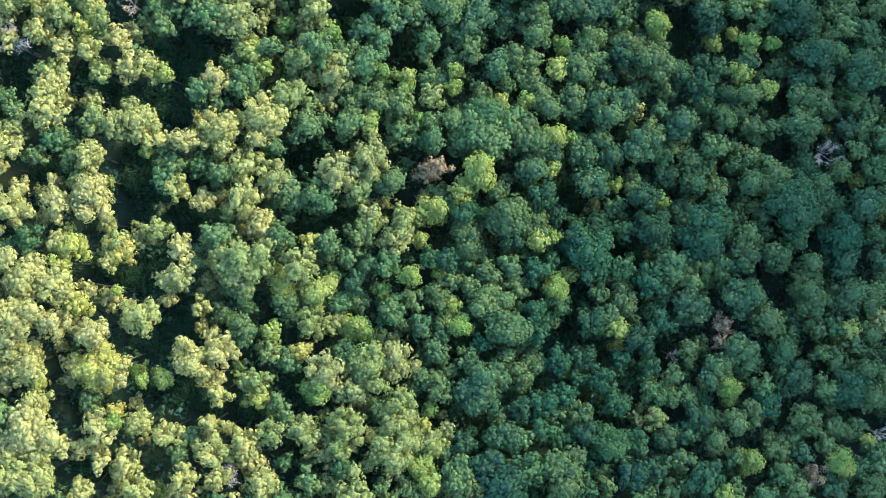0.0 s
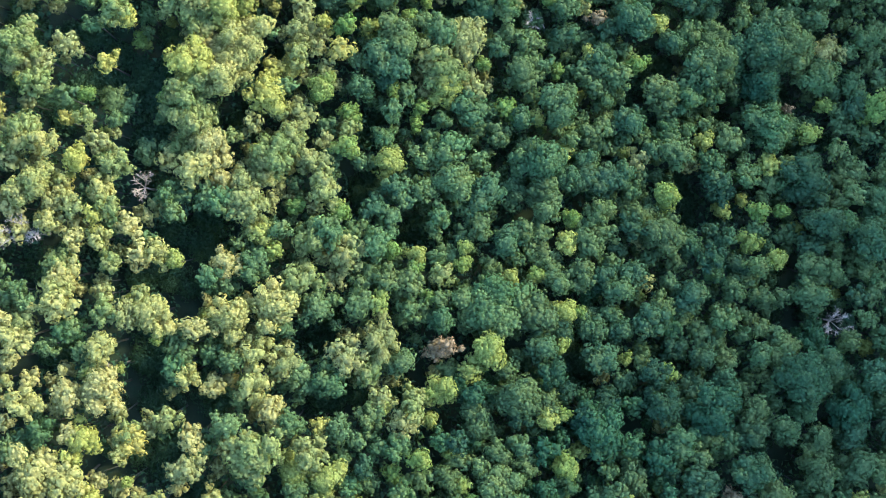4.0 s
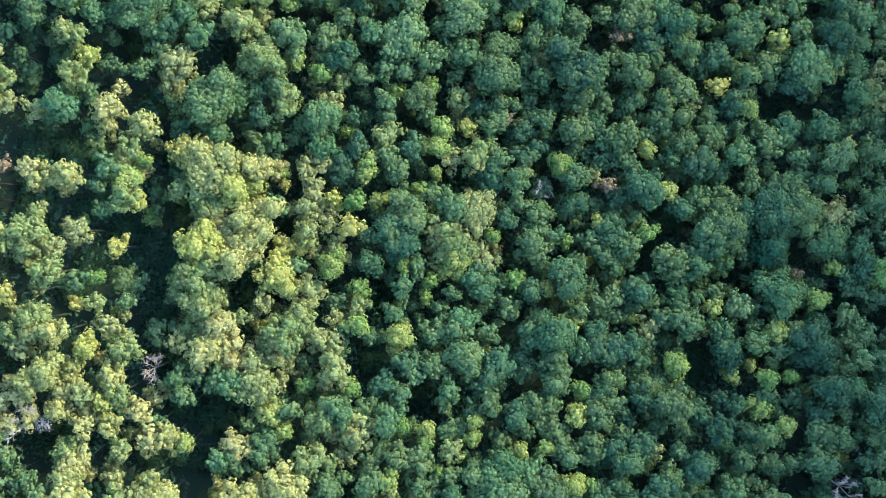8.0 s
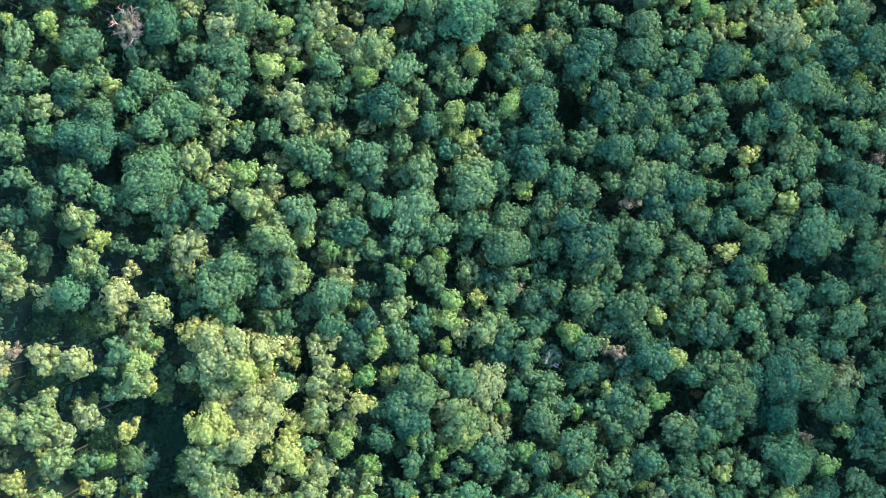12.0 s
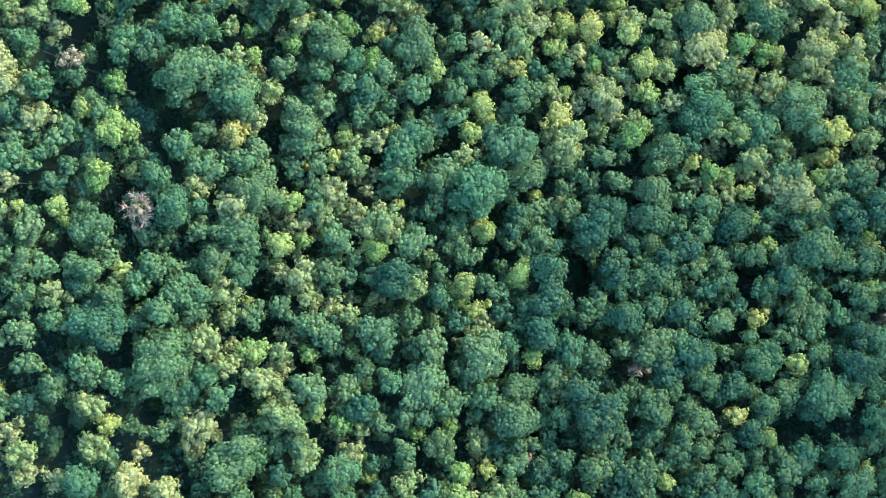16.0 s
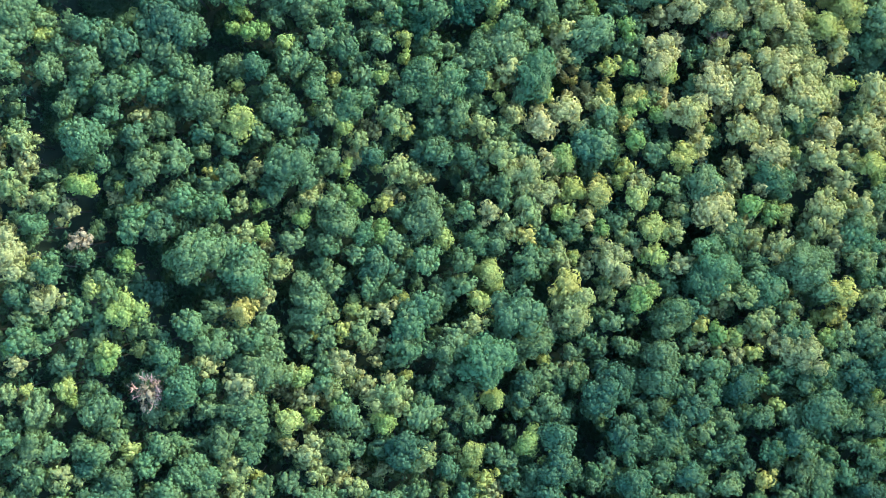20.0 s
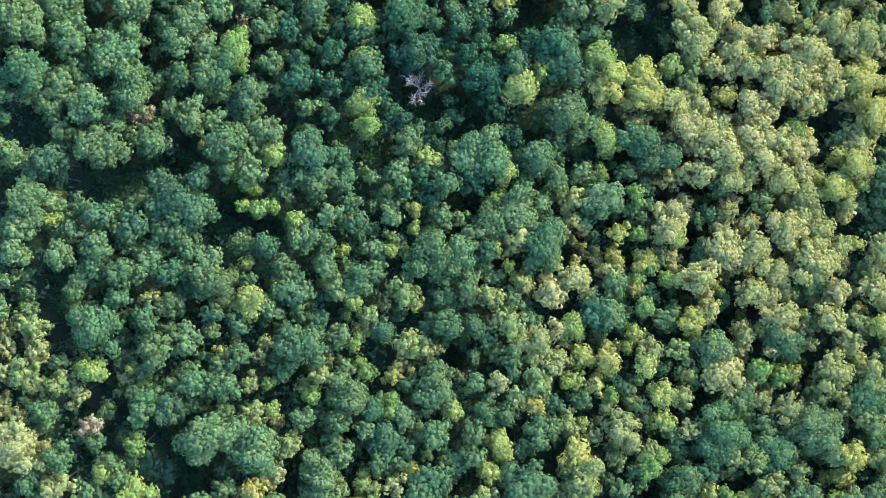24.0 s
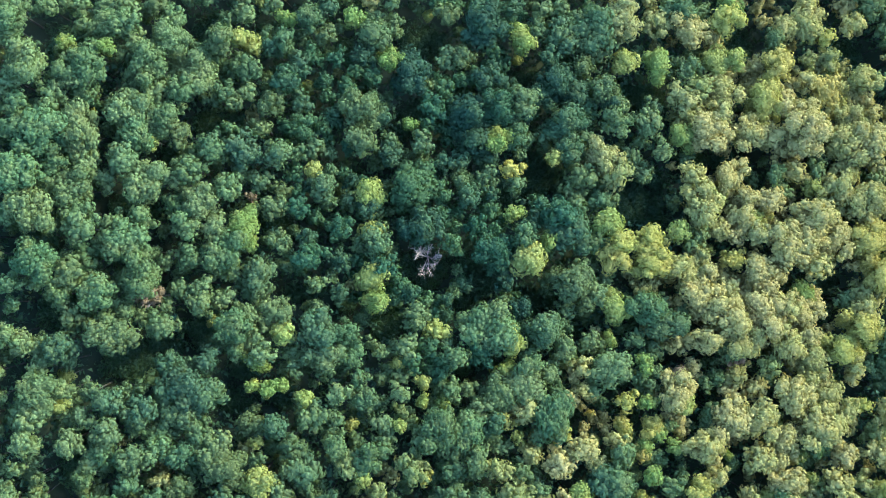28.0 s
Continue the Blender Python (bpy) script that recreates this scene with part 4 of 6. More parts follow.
stand("g", [(-58.6, 98.1, 1.6), (-45.5, 92.8, 4.6), (-44.9, 87.1, 2.6), (-41.9, 92.6, 2.6), (-41.1, 95.9, 2.1), (-38.5, 86.6, 1.4), (-35.0, 86.1, 1.9), (-26.8, 89.9, 3.6), (-25.8, 85.1, 2.9), (-14.4, 93.6, 1.9), (-6.5, 91.5, 1.9), (6.0, 90.0, 2.6), (15.4, 98.9, 2.6), (27.8, 94.6, 2.2), (32.8, 90.2, 2.0), (39.8, 95.3, 2.5), (43.9, 97.3, 2.9), (49.0, 88.4, 2.9), (49.6, 92.6, 2.0), (55.2, 85.0, 3.1), (62.2, 87.2, 3.5), (67.8, 84.1, 2.0), (72.9, 91.0, 3.3), (80.1, 96.8, 3.0), (82.8, 85.9, 2.8)])
stand("o", [(-80.3, 96.0, 2.5), (-68.5, 96.9, 2.7), (-65.9, 84.9, 1.7), (-51.1, 99.3, 3.3), (-32.4, 93.6, 3.2), (-22.8, 97.2, 1.9), (-14.5, 87.6, 2.9), (-0.5, 94.8, 2.4), (83.7, 97.4, 2.1)])
stand("p", [(-63.6, 87.9, 2.0), (-63.3, 90.9, 2.9), (-57.2, 88.3, 3.1)])
stand("y", [(-25.9, 98.7, 1.9), (-21.9, 88.1, 1.4), (-12.3, 96.3, 1.6), (-5.9, 97.5, 1.7), (-4.3, 85.1, 2.1), (-4.0, 89.0, 2.2), (36.5, 85.7, 1.8), (57.5, 93.9, 1.9)])
stand("k", [(1.4, 88.9, 2.0), (51.1, 98.4, 2.1), (78.3, 86.9, 1.6)])
stand("r", [(8.7, 91.1, 1.5)])
stand("b", [(-78.4, 95.7, 1.8), (-76.6, 97.8, 2.3)], -8.0)
# strip from y = 100 to 116
stand("b", [(-75.4, 107.8, 2.5), (-53.9, 105.9, 2.6), (-22.3, 102.0, 2.7), (-21.8, 108.9, 1.9), (-19.7, 115.5, 3.4), (-19.2, 112.2, 1.9), (-2.7, 107.3, 1.9), (4.4, 112.9, 2.7), (6.6, 104.2, 3.8), (13.8, 106.5, 2.7), (17.9, 112.7, 3.2), (19.3, 103.9, 3.5), (21.8, 110.5, 3.0), (26.7, 101.2, 2.4), (30.1, 103.5, 2.2), (33.4, 112.2, 4.5), (34.1, 100.2, 3.9), (37.0, 107.6, 3.4), (41.0, 100.3, 2.5), (42.7, 110.6, 3.7), (51.0, 104.4, 2.9), (75.5, 108.6, 3.7), (78.0, 114.2, 3.7)])
stand("g", [(-69.5, 110.8, 3.2), (-65.3, 108.1, 2.6), (-57.3, 111.3, 5.5), (-56.7, 105.3, 2.2), (-56.3, 113.9, 3.7), (-50.7, 108.5, 3.0), (-47.0, 104.6, 2.3), (-31.5, 105.5, 3.3), (-29.0, 115.4, 3.1), (-24.9, 105.5, 2.9), (-17.1, 106.4, 2.3), (-11.3, 105.0, 4.8), (-9.3, 113.5, 3.4), (-5.9, 102.3, 3.2), (0.3, 111.4, 4.4), (0.6, 103.5, 3.2), (12.6, 102.7, 2.0), (27.9, 111.8, 2.0), (38.1, 103.7, 2.2), (38.8, 113.2, 2.8), (44.5, 105.7, 3.1), (48.7, 110.6, 1.7), (56.5, 110.1, 4.1), (56.8, 100.5, 2.5), (61.6, 102.9, 3.0), (64.1, 112.1, 1.8), (67.7, 115.6, 3.0), (68.9, 109.9, 3.0), (70.5, 102.4, 4.8), (80.2, 102.6, 2.8), (81.6, 113.0, 3.5), (82.1, 108.4, 2.8)])
stand("o", [(-69.4, 103.9, 2.6), (-49.8, 115.1, 3.0), (-46.9, 110.0, 2.6), (-40.9, 107.0, 3.3), (-37.4, 100.8, 3.8), (-37.2, 112.2, 2.1), (-1.1, 114.9, 2.2), (75.9, 101.9, 2.1)])
stand("y", [(-43.7, 113.2, 1.9), (-41.7, 113.0, 2.3), (-32.2, 111.7, 1.7), (-31.1, 101.3, 2.1), (-24.5, 111.8, 1.7), (10.2, 110.5, 2.2)])
stand("k", [(-66.6, 100.5, 2.0)])
stand("r", [(31.0, 107.9, 1.8)])
stand("b", [(-78.6, 104.4, 2.0), (-73.8, 101.0, 1.9)], -8.0)
# strip from y = 116 to 132
stand("b", [(-71.9, 125.0, 2.5), (-67.2, 118.6, 5.0), (-65.1, 122.9, 2.8), (-50.0, 131.5, 1.5), (-48.5, 129.3, 2.9), (-44.1, 127.5, 2.8), (-28.6, 126.7, 2.6), (-18.7, 126.7, 2.3), (-15.6, 126.1, 3.7), (-8.1, 122.3, 2.4), (-8.1, 127.2, 1.7), (-4.9, 117.5, 1.9), (1.1, 125.4, 2.0), (3.8, 119.4, 2.0), (8.3, 120.1, 2.4), (11.6, 116.4, 3.3), (13.4, 121.8, 3.8), (13.4, 127.8, 3.8), (20.5, 117.8, 1.7), (26.3, 128.0, 3.1), (28.5, 118.6, 3.6), (31.4, 129.3, 2.0), (33.7, 119.8, 2.7), (36.6, 129.5, 2.5), (39.4, 119.5, 3.1), (40.7, 131.9, 3.2), (45.4, 123.1, 2.3), (50.1, 124.2, 2.5), (55.4, 130.2, 2.5), (61.3, 125.8, 3.2), (63.6, 119.0, 3.2), (78.2, 128.6, 3.2)])
stand("g", [(-84.7, 130.4, 1.8), (-80.6, 129.4, 2.7), (-80.2, 123.5, 2.5), (-80.0, 116.6, 2.8), (-77.3, 128.1, 2.0), (-75.5, 119.3, 2.2), (-72.4, 128.4, 2.5), (-69.6, 127.7, 2.5), (-61.9, 125.0, 2.6), (-58.6, 128.6, 2.8), (-57.8, 120.6, 2.9), (-53.6, 123.6, 3.7), (-51.5, 120.4, 2.3), (-42.6, 131.7, 2.3), (-42.2, 119.4, 2.3), (-37.2, 121.0, 2.3), (-33.1, 117.4, 2.4), (-30.6, 117.6, 2.6), (-23.9, 117.4, 1.7), (-13.4, 118.3, 2.4), (-3.4, 129.8, 1.7), (20.3, 120.5, 1.8), (26.5, 125.0, 2.2), (34.2, 126.1, 3.6), (38.3, 123.9, 1.8), (38.3, 127.3, 2.2), (43.0, 127.5, 2.3), (47.7, 117.4, 2.5), (48.3, 128.8, 2.8), (57.1, 123.9, 2.5), (58.3, 121.1, 2.0), (60.7, 130.4, 2.1)])
stand("g", [(64.1, 124.4, 2.9), (67.5, 118.7, 3.1), (69.1, 126.0, 1.8), (69.6, 122.0, 2.1), (72.6, 118.0, 2.3), (72.8, 129.6, 2.8), (78.1, 121.0, 3.0), (83.7, 128.7, 2.3), (84.2, 121.8, 3.2)])
stand("o", [(-75.3, 123.2, 2.3), (-47.0, 123.8, 3.0), (-46.1, 119.3, 2.1), (-33.1, 126.3, 2.9), (-32.2, 122.7, 2.4), (-24.9, 119.5, 1.9), (-12.5, 124.1, 2.7), (80.7, 131.0, 2.3)])
stand("y", [(-19.8, 131.4, 2.5), (-3.9, 121.7, 1.8), (-3.4, 124.9, 2.4), (7.5, 126.2, 2.6), (80.0, 123.5, 2.1)])
stand("k", [(-0.7, 120.1, 2.0), (55.4, 117.6, 2.1)])
stand("r", [(83.5, 117.4, 1.7)])
stand("b", [(23.7, 125.9, 2.9)], -8.0)
# strip from y = 132 to 148
stand("b", [(-76.5, 143.6, 2.0), (-73.9, 146.4, 1.8), (-69.5, 136.1, 3.8), (-61.2, 134.9, 2.2), (-58.4, 144.5, 2.5), (-55.1, 138.8, 3.7), (-13.1, 138.1, 1.3), (-11.5, 144.5, 1.5), (-10.4, 138.1, 1.5), (-8.3, 141.8, 1.7), (-8.2, 144.7, 2.5), (5.4, 132.2, 1.3), (6.0, 134.9, 1.7), (8.2, 139.3, 2.6), (16.1, 144.0, 1.8), (22.3, 135.7, 4.2), (24.0, 138.9, 3.6), (26.3, 145.0, 2.0), (28.0, 136.1, 1.8), (28.6, 144.4, 1.7), (29.7, 132.7, 2.5), (33.6, 138.2, 4.1), (33.7, 132.6, 2.7), (34.9, 145.0, 3.6), (39.6, 136.4, 2.0), (67.2, 132.2, 4.7), (75.0, 138.3, 3.2), (76.0, 132.8, 3.0), (77.1, 145.8, 3.4), (80.8, 139.5, 3.7)])
stand("d", [(50.9, 136.4, 4.3)])
stand("g", [(-82.6, 147.6, 2.8), (-80.3, 146.5, 1.6), (-80.2, 135.1, 2.6), (-64.1, 145.6, 1.4), (-51.5, 135.1, 2.3), (-51.1, 146.4, 3.5), (-45.8, 134.5, 4.2), (-45.6, 142.1, 3.1), (-43.7, 147.3, 2.6), (-41.0, 141.9, 4.0), (-40.6, 145.6, 2.6), (-31.5, 142.8, 2.3), (-30.9, 139.1, 2.1), (-27.1, 133.3, 2.7), (-15.6, 145.3, 3.4), (-12.5, 133.7, 3.4), (-5.6, 146.0, 3.3), (-5.0, 135.8, 2.4), (-0.8, 142.4, 4.9), (8.0, 145.6, 3.8), (12.1, 133.1, 2.6), (17.2, 138.5, 2.4), (44.3, 134.8, 2.5), (45.4, 139.8, 3.1), (58.5, 138.8, 1.6), (62.8, 147.3, 3.1), (64.5, 137.6, 3.2), (67.8, 138.2, 2.9), (70.6, 137.5, 3.0), (71.2, 141.5, 3.0)])
stand("o", [(-85.2, 138.3, 1.8), (-83.9, 143.7, 1.8), (-52.0, 142.7, 2.8), (-45.0, 138.8, 3.3), (-37.6, 140.9, 1.9), (-29.9, 137.5, 2.3), (-28.1, 142.7, 2.9), (-26.8, 139.6, 1.5), (-23.2, 146.9, 1.9), (-21.4, 135.6, 2.9), (-18.4, 137.2, 3.0), (-16.8, 134.0, 2.1), (46.7, 143.0, 1.6), (59.2, 144.5, 3.0), (64.0, 142.7, 3.9), (72.5, 146.6, 2.3)])
stand("y", [(-84.8, 146.1, 1.6), (-82.1, 139.2, 1.0), (-75.7, 138.9, 1.8), (-75.1, 136.8, 1.3), (-68.8, 145.8, 1.6), (-68.2, 144.0, 2.2), (-37.3, 132.5, 2.3), (-35.3, 139.9, 1.9), (-33.0, 132.9, 1.5), (-28.9, 134.9, 1.5), (0.9, 134.8, 2.4), (46.2, 146.8, 2.3), (49.6, 146.3, 1.7), (49.9, 145.3, 1.7), (55.1, 137.5, 1.7), (58.1, 132.4, 1.5), (69.4, 145.8, 2.1), (79.5, 133.4, 2.1)])
stand("k", [(-72.6, 132.9, 1.3), (-15.7, 139.8, 1.2), (53.2, 142.9, 2.0)])
# strip from y = 148 to 164
stand("b", [(-83.1, 156.0, 2.5), (-78.5, 148.5, 1.4), (-72.7, 162.4, 1.6), (-50.9, 152.7, 2.3), (-21.5, 161.1, 3.7), (-14.1, 152.3, 3.4), (-10.4, 151.5, 1.7), (6.3, 151.8, 4.8), (24.0, 149.4, 2.2), (40.9, 152.1, 2.3), (42.7, 156.9, 3.6)])
stand("g", [(-77.8, 160.0, 2.6), (-74.0, 153.4, 2.2), (-70.9, 158.2, 2.4), (-70.3, 151.3, 2.0), (-68.4, 155.8, 1.8), (-54.7, 151.0, 3.0), (-53.9, 162.8, 4.5), (-46.2, 148.3, 2.6), (-45.6, 161.0, 4.7), (-44.2, 156.6, 2.9), (-41.2, 149.8, 2.3), (-33.8, 155.3, 3.6), (-33.0, 151.3, 3.0), (-31.5, 160.2, 2.7), (-29.5, 158.1, 2.1), (-22.7, 156.5, 1.9), (-19.0, 156.4, 1.9), (-16.2, 149.3, 3.4), (-12.0, 161.8, 3.0), (-5.0, 156.9, 2.2), (-5.0, 161.7, 2.7), (7.7, 160.6, 3.3), (11.1, 162.3, 2.0), (28.6, 149.4, 1.6), (36.2, 156.0, 2.5), (36.8, 150.5, 3.6), (44.7, 160.5, 5.1), (54.6, 160.5, 2.5), (55.3, 155.7, 4.6), (64.6, 160.0, 5.2), (67.8, 155.9, 2.3), (77.6, 158.1, 2.5)])
stand("o", [(-84.9, 162.5, 4.0), (-81.8, 160.2, 2.7), (-79.4, 155.2, 2.9), (-42.0, 155.4, 2.3), (-39.0, 160.4, 2.4), (-30.0, 151.8, 1.7), (-24.7, 148.5, 2.1), (-23.7, 151.3, 1.6), (-3.4, 149.8, 2.2), (13.2, 163.1, 2.4), (16.3, 151.3, 4.0), (23.5, 155.0, 2.0), (24.3, 161.9, 3.8), (30.4, 157.2, 1.8), (47.4, 154.8, 2.0), (51.5, 154.2, 2.5), (55.1, 149.1, 3.0), (61.1, 151.9, 2.5), (76.4, 161.6, 2.8), (79.3, 153.5, 2.9)])
stand("y", [(-71.5, 156.7, 2.0), (-66.0, 152.6, 3.1), (-66.0, 161.4, 1.9), (-25.7, 152.5, 1.8), (-1.7, 153.7, 2.2), (-0.1, 159.2, 2.8), (0.5, 155.7, 1.1), (16.7, 162.3, 1.4), (30.1, 153.9, 2.9), (32.6, 162.6, 2.3), (32.7, 155.5, 1.7)])
stand("k", [(-45.4, 152.5, 2.7), (-27.8, 148.4, 1.7), (15.3, 156.6, 3.0), (42.6, 148.7, 1.8), (70.6, 150.4, 2.3), (71.9, 155.0, 3.2)])
stand("b", [(-66.0, 156.6, 2.3), (-61.5, 157.1, 2.3)], -8.0)
# strip from y = 164 to 180
stand("b", [(-78.8, 176.9, 1.6), (-62.5, 178.5, 3.0), (-60.0, 168.0, 2.7), (-57.6, 174.2, 2.1), (-50.7, 167.0, 1.9), (-48.1, 177.2, 2.3), (-40.3, 173.4, 2.1), (-37.1, 165.5, 2.1), (-36.9, 179.2, 4.3), (-12.5, 169.3, 3.7), (-12.0, 172.6, 3.2), (1.6, 165.0, 2.4), (11.1, 166.7, 2.0)])
stand("g", [(-80.6, 167.9, 2.4), (-65.2, 167.0, 2.2), (-63.9, 169.5, 2.8), (-57.3, 180.0, 3.0), (-55.8, 172.3, 2.8), (-53.2, 172.7, 1.9), (-50.3, 171.7, 2.6), (-30.0, 165.0, 2.6), (-28.7, 169.6, 3.7), (-24.3, 167.1, 2.6), (-17.9, 165.0, 2.7), (-4.4, 171.0, 2.0), (-2.8, 165.6, 2.6), (2.2, 176.0, 2.6), (14.9, 167.4, 2.4), (25.3, 169.0, 2.0), (32.9, 172.9, 1.6), (38.7, 176.4, 1.6), (42.9, 177.0, 3.6), (48.8, 166.8, 3.1), (58.2, 178.0, 3.8), (75.9, 165.3, 4.2), (80.3, 175.0, 2.1)])
stand("o", [(-83.8, 175.0, 2.5), (-78.9, 173.3, 2.4), (-46.3, 172.2, 1.7), (-45.1, 166.8, 2.3), (-44.8, 177.0, 1.3), (-33.6, 173.4, 2.1), (-17.3, 178.8, 2.7), (-14.7, 177.9, 2.6), (-12.0, 177.4, 1.1), (-0.1, 171.0, 2.2), (3.8, 168.3, 2.2), (7.2, 171.1, 3.1), (7.5, 177.5, 4.5), (10.5, 174.4, 2.4), (27.6, 166.2, 2.2), (30.0, 176.3, 2.9), (35.8, 176.9, 2.3), (38.1, 172.4, 2.7), (39.2, 165.6, 2.5), (50.0, 179.9, 2.5), (53.4, 166.2, 2.1), (58.8, 165.6, 2.8), (64.4, 177.2, 1.6), (65.5, 166.8, 2.5), (71.6, 166.2, 2.1), (76.3, 169.7, 3.2)])
stand("p", [(19.0, 170.0, 2.0), (44.9, 171.5, 4.6), (55.4, 176.0, 1.7), (67.1, 171.1, 3.8), (69.2, 168.5, 2.5), (72.8, 177.8, 3.2), (76.5, 172.6, 3.0)])
stand("y", [(-72.5, 175.7, 2.4), (-67.2, 175.1, 1.0), (-43.3, 171.8, 1.3), (-42.3, 167.1, 1.6), (-35.1, 169.6, 1.9), (-27.4, 178.8, 1.5), (-25.3, 173.6, 2.1), (-20.6, 168.2, 1.7), (-20.5, 166.0, 1.6), (-8.8, 166.1, 2.0), (13.3, 170.6, 1.4), (22.4, 167.7, 1.8), (25.9, 177.4, 1.6), (29.2, 173.7, 2.3), (32.6, 167.6, 2.7), (52.9, 172.5, 2.3), (57.5, 171.6, 2.1), (61.7, 171.5, 1.9), (74.1, 173.8, 1.4), (80.9, 179.1, 1.6)])
stand("k", [(-51.7, 177.7, 1.5), (-20.5, 172.4, 1.8), (6.5, 166.5, 2.2), (16.6, 175.6, 2.4), (21.7, 175.0, 2.8)])
stand("r", [(-73.4, 165.2, 2.2)])
stand("b", [(-6.6, 178.5, 1.8)], -8.0)
stand("g", [(-71.9, 167.0, 1.9)], -8.0)
# strip from y = 180 to 196
stand("b", [(-78.7, 195.7, 2.6), (-75.2, 180.0, 1.8), (-72.1, 182.8, 4.1), (-69.2, 187.8, 2.2), (-68.8, 192.4, 2.8), (-66.0, 183.6, 2.6), (-60.7, 192.7, 2.6), (-60.6, 186.5, 2.5), (-53.3, 189.6, 3.8), (-52.8, 185.2, 1.9), (-48.9, 183.2, 2.1), (-40.9, 194.4, 1.9), (-38.9, 191.3, 2.3), (-38.0, 188.5, 3.4), (-33.7, 183.5, 1.9), (-22.2, 181.6, 2.4), (-13.7, 182.3, 1.9), (-11.0, 187.3, 2.7), (-10.4, 192.7, 3.3), (-9.9, 182.4, 2.7), (-5.0, 181.9, 2.6), (18.8, 183.9, 3.5)])
stand("g", [(-85.0, 195.8, 2.5), (-76.7, 188.6, 1.6), (-73.5, 193.2, 2.2), (-64.6, 193.6, 2.6), (-54.4, 193.4, 3.5), (-53.3, 182.0, 1.6), (-40.9, 189.2, 2.6), (-32.7, 193.7, 2.5), (-30.6, 180.4, 2.8), (-30.6, 189.4, 2.6), (-26.4, 191.2, 3.2), (-23.3, 193.4, 1.9), (-13.1, 195.9, 3.9), (-7.7, 194.9, 3.8), (-6.1, 190.1, 2.7), (-4.4, 194.0, 2.6), (2.7, 187.0, 2.2), (22.5, 184.1, 3.4), (23.1, 189.7, 2.8), (30.1, 188.1, 2.0), (32.9, 183.1, 2.3), (64.6, 189.9, 3.2)])
stand("o", [(-83.0, 182.8, 2.5), (-64.0, 187.9, 1.8), (-24.8, 184.2, 1.9), (-18.0, 188.7, 3.0), (-1.7, 187.5, 2.4), (2.2, 182.6, 3.3), (18.0, 187.9, 2.0), (64.5, 181.8, 1.8), (73.6, 182.5, 2.1), (76.9, 191.9, 2.6)])
stand("p", [(5.0, 190.4, 2.4), (10.6, 188.3, 3.5), (11.7, 181.1, 2.0), (15.1, 191.2, 3.1), (22.0, 192.5, 2.0), (39.5, 190.5, 3.7), (42.6, 184.8, 2.6), (51.3, 188.2, 3.3), (57.2, 182.9, 3.9), (57.2, 190.4, 3.7), (62.2, 194.0, 4.4), (66.7, 195.0, 4.2), (68.0, 182.4, 3.4), (69.4, 188.1, 3.0), (78.0, 188.4, 3.5), (80.4, 185.5, 2.1)])
stand("y", [(-46.5, 187.5, 3.2), (-27.5, 186.9, 1.7), (14.4, 181.7, 2.8), (27.8, 190.9, 1.8), (28.9, 185.3, 2.0), (30.7, 193.3, 1.8), (34.1, 190.5, 1.9), (45.3, 188.4, 1.1), (53.5, 180.2, 1.6), (60.3, 187.5, 1.6), (62.7, 183.5, 1.3)])
stand("k", [(-47.0, 194.2, 1.5), (-15.8, 186.2, 1.4), (2.2, 193.6, 1.5), (11.2, 193.9, 2.0), (24.3, 194.2, 1.8), (27.0, 180.4, 2.1), (27.1, 189.4, 1.6), (28.2, 194.9, 2.5), (39.1, 182.6, 2.7), (78.0, 181.2, 2.7)])
stand("g", [(-86.8, 188.6, 2.1)], -8.0)
# strip from y = 196 to 212
stand("b", [(-77.3, 200.2, 2.0), (-73.0, 196.7, 3.0), (-72.7, 203.2, 3.0), (-67.4, 200.8, 3.2), (-63.5, 210.1, 2.4), (-60.8, 200.8, 3.3), (-57.6, 203.9, 4.7), (-56.9, 197.0, 2.5), (-55.4, 211.1, 1.7), (-54.5, 203.0, 3.3), (-48.0, 197.3, 2.5), (-43.5, 197.5, 2.5), (-34.1, 210.6, 3.1), (-32.7, 197.9, 1.9), (-27.9, 202.3, 2.7), (-5.5, 199.5, 2.2), (-2.8, 196.3, 2.4), (26.2, 211.9, 2.0)])
stand("d", [(-15.3, 207.3, 1.3), (-5.0, 210.0, 3.1)])
stand("g", [(-84.6, 200.8, 3.0), (-83.8, 204.5, 3.8), (-64.6, 196.7, 2.3), (-45.9, 210.9, 2.3), (-37.1, 199.0, 3.1), (-32.2, 203.3, 2.1), (-30.7, 209.3, 2.4), (-29.1, 210.8, 2.0), (-28.1, 205.7, 1.7), (-24.4, 211.0, 1.5), (-20.7, 202.7, 1.9), (-11.0, 203.1, 2.2), (-10.4, 209.2, 2.7), (-1.2, 202.5, 3.8), (4.3, 203.6, 4.2), (4.4, 208.1, 2.8), (8.7, 197.1, 4.5), (10.1, 202.2, 1.8), (11.7, 210.4, 2.8), (16.9, 211.6, 2.3), (20.0, 206.0, 4.3), (30.2, 205.8, 1.6), (41.9, 197.5, 1.7), (45.6, 209.7, 2.9), (80.2, 207.3, 2.6)])
stand("o", [(53.9, 206.5, 2.5)])
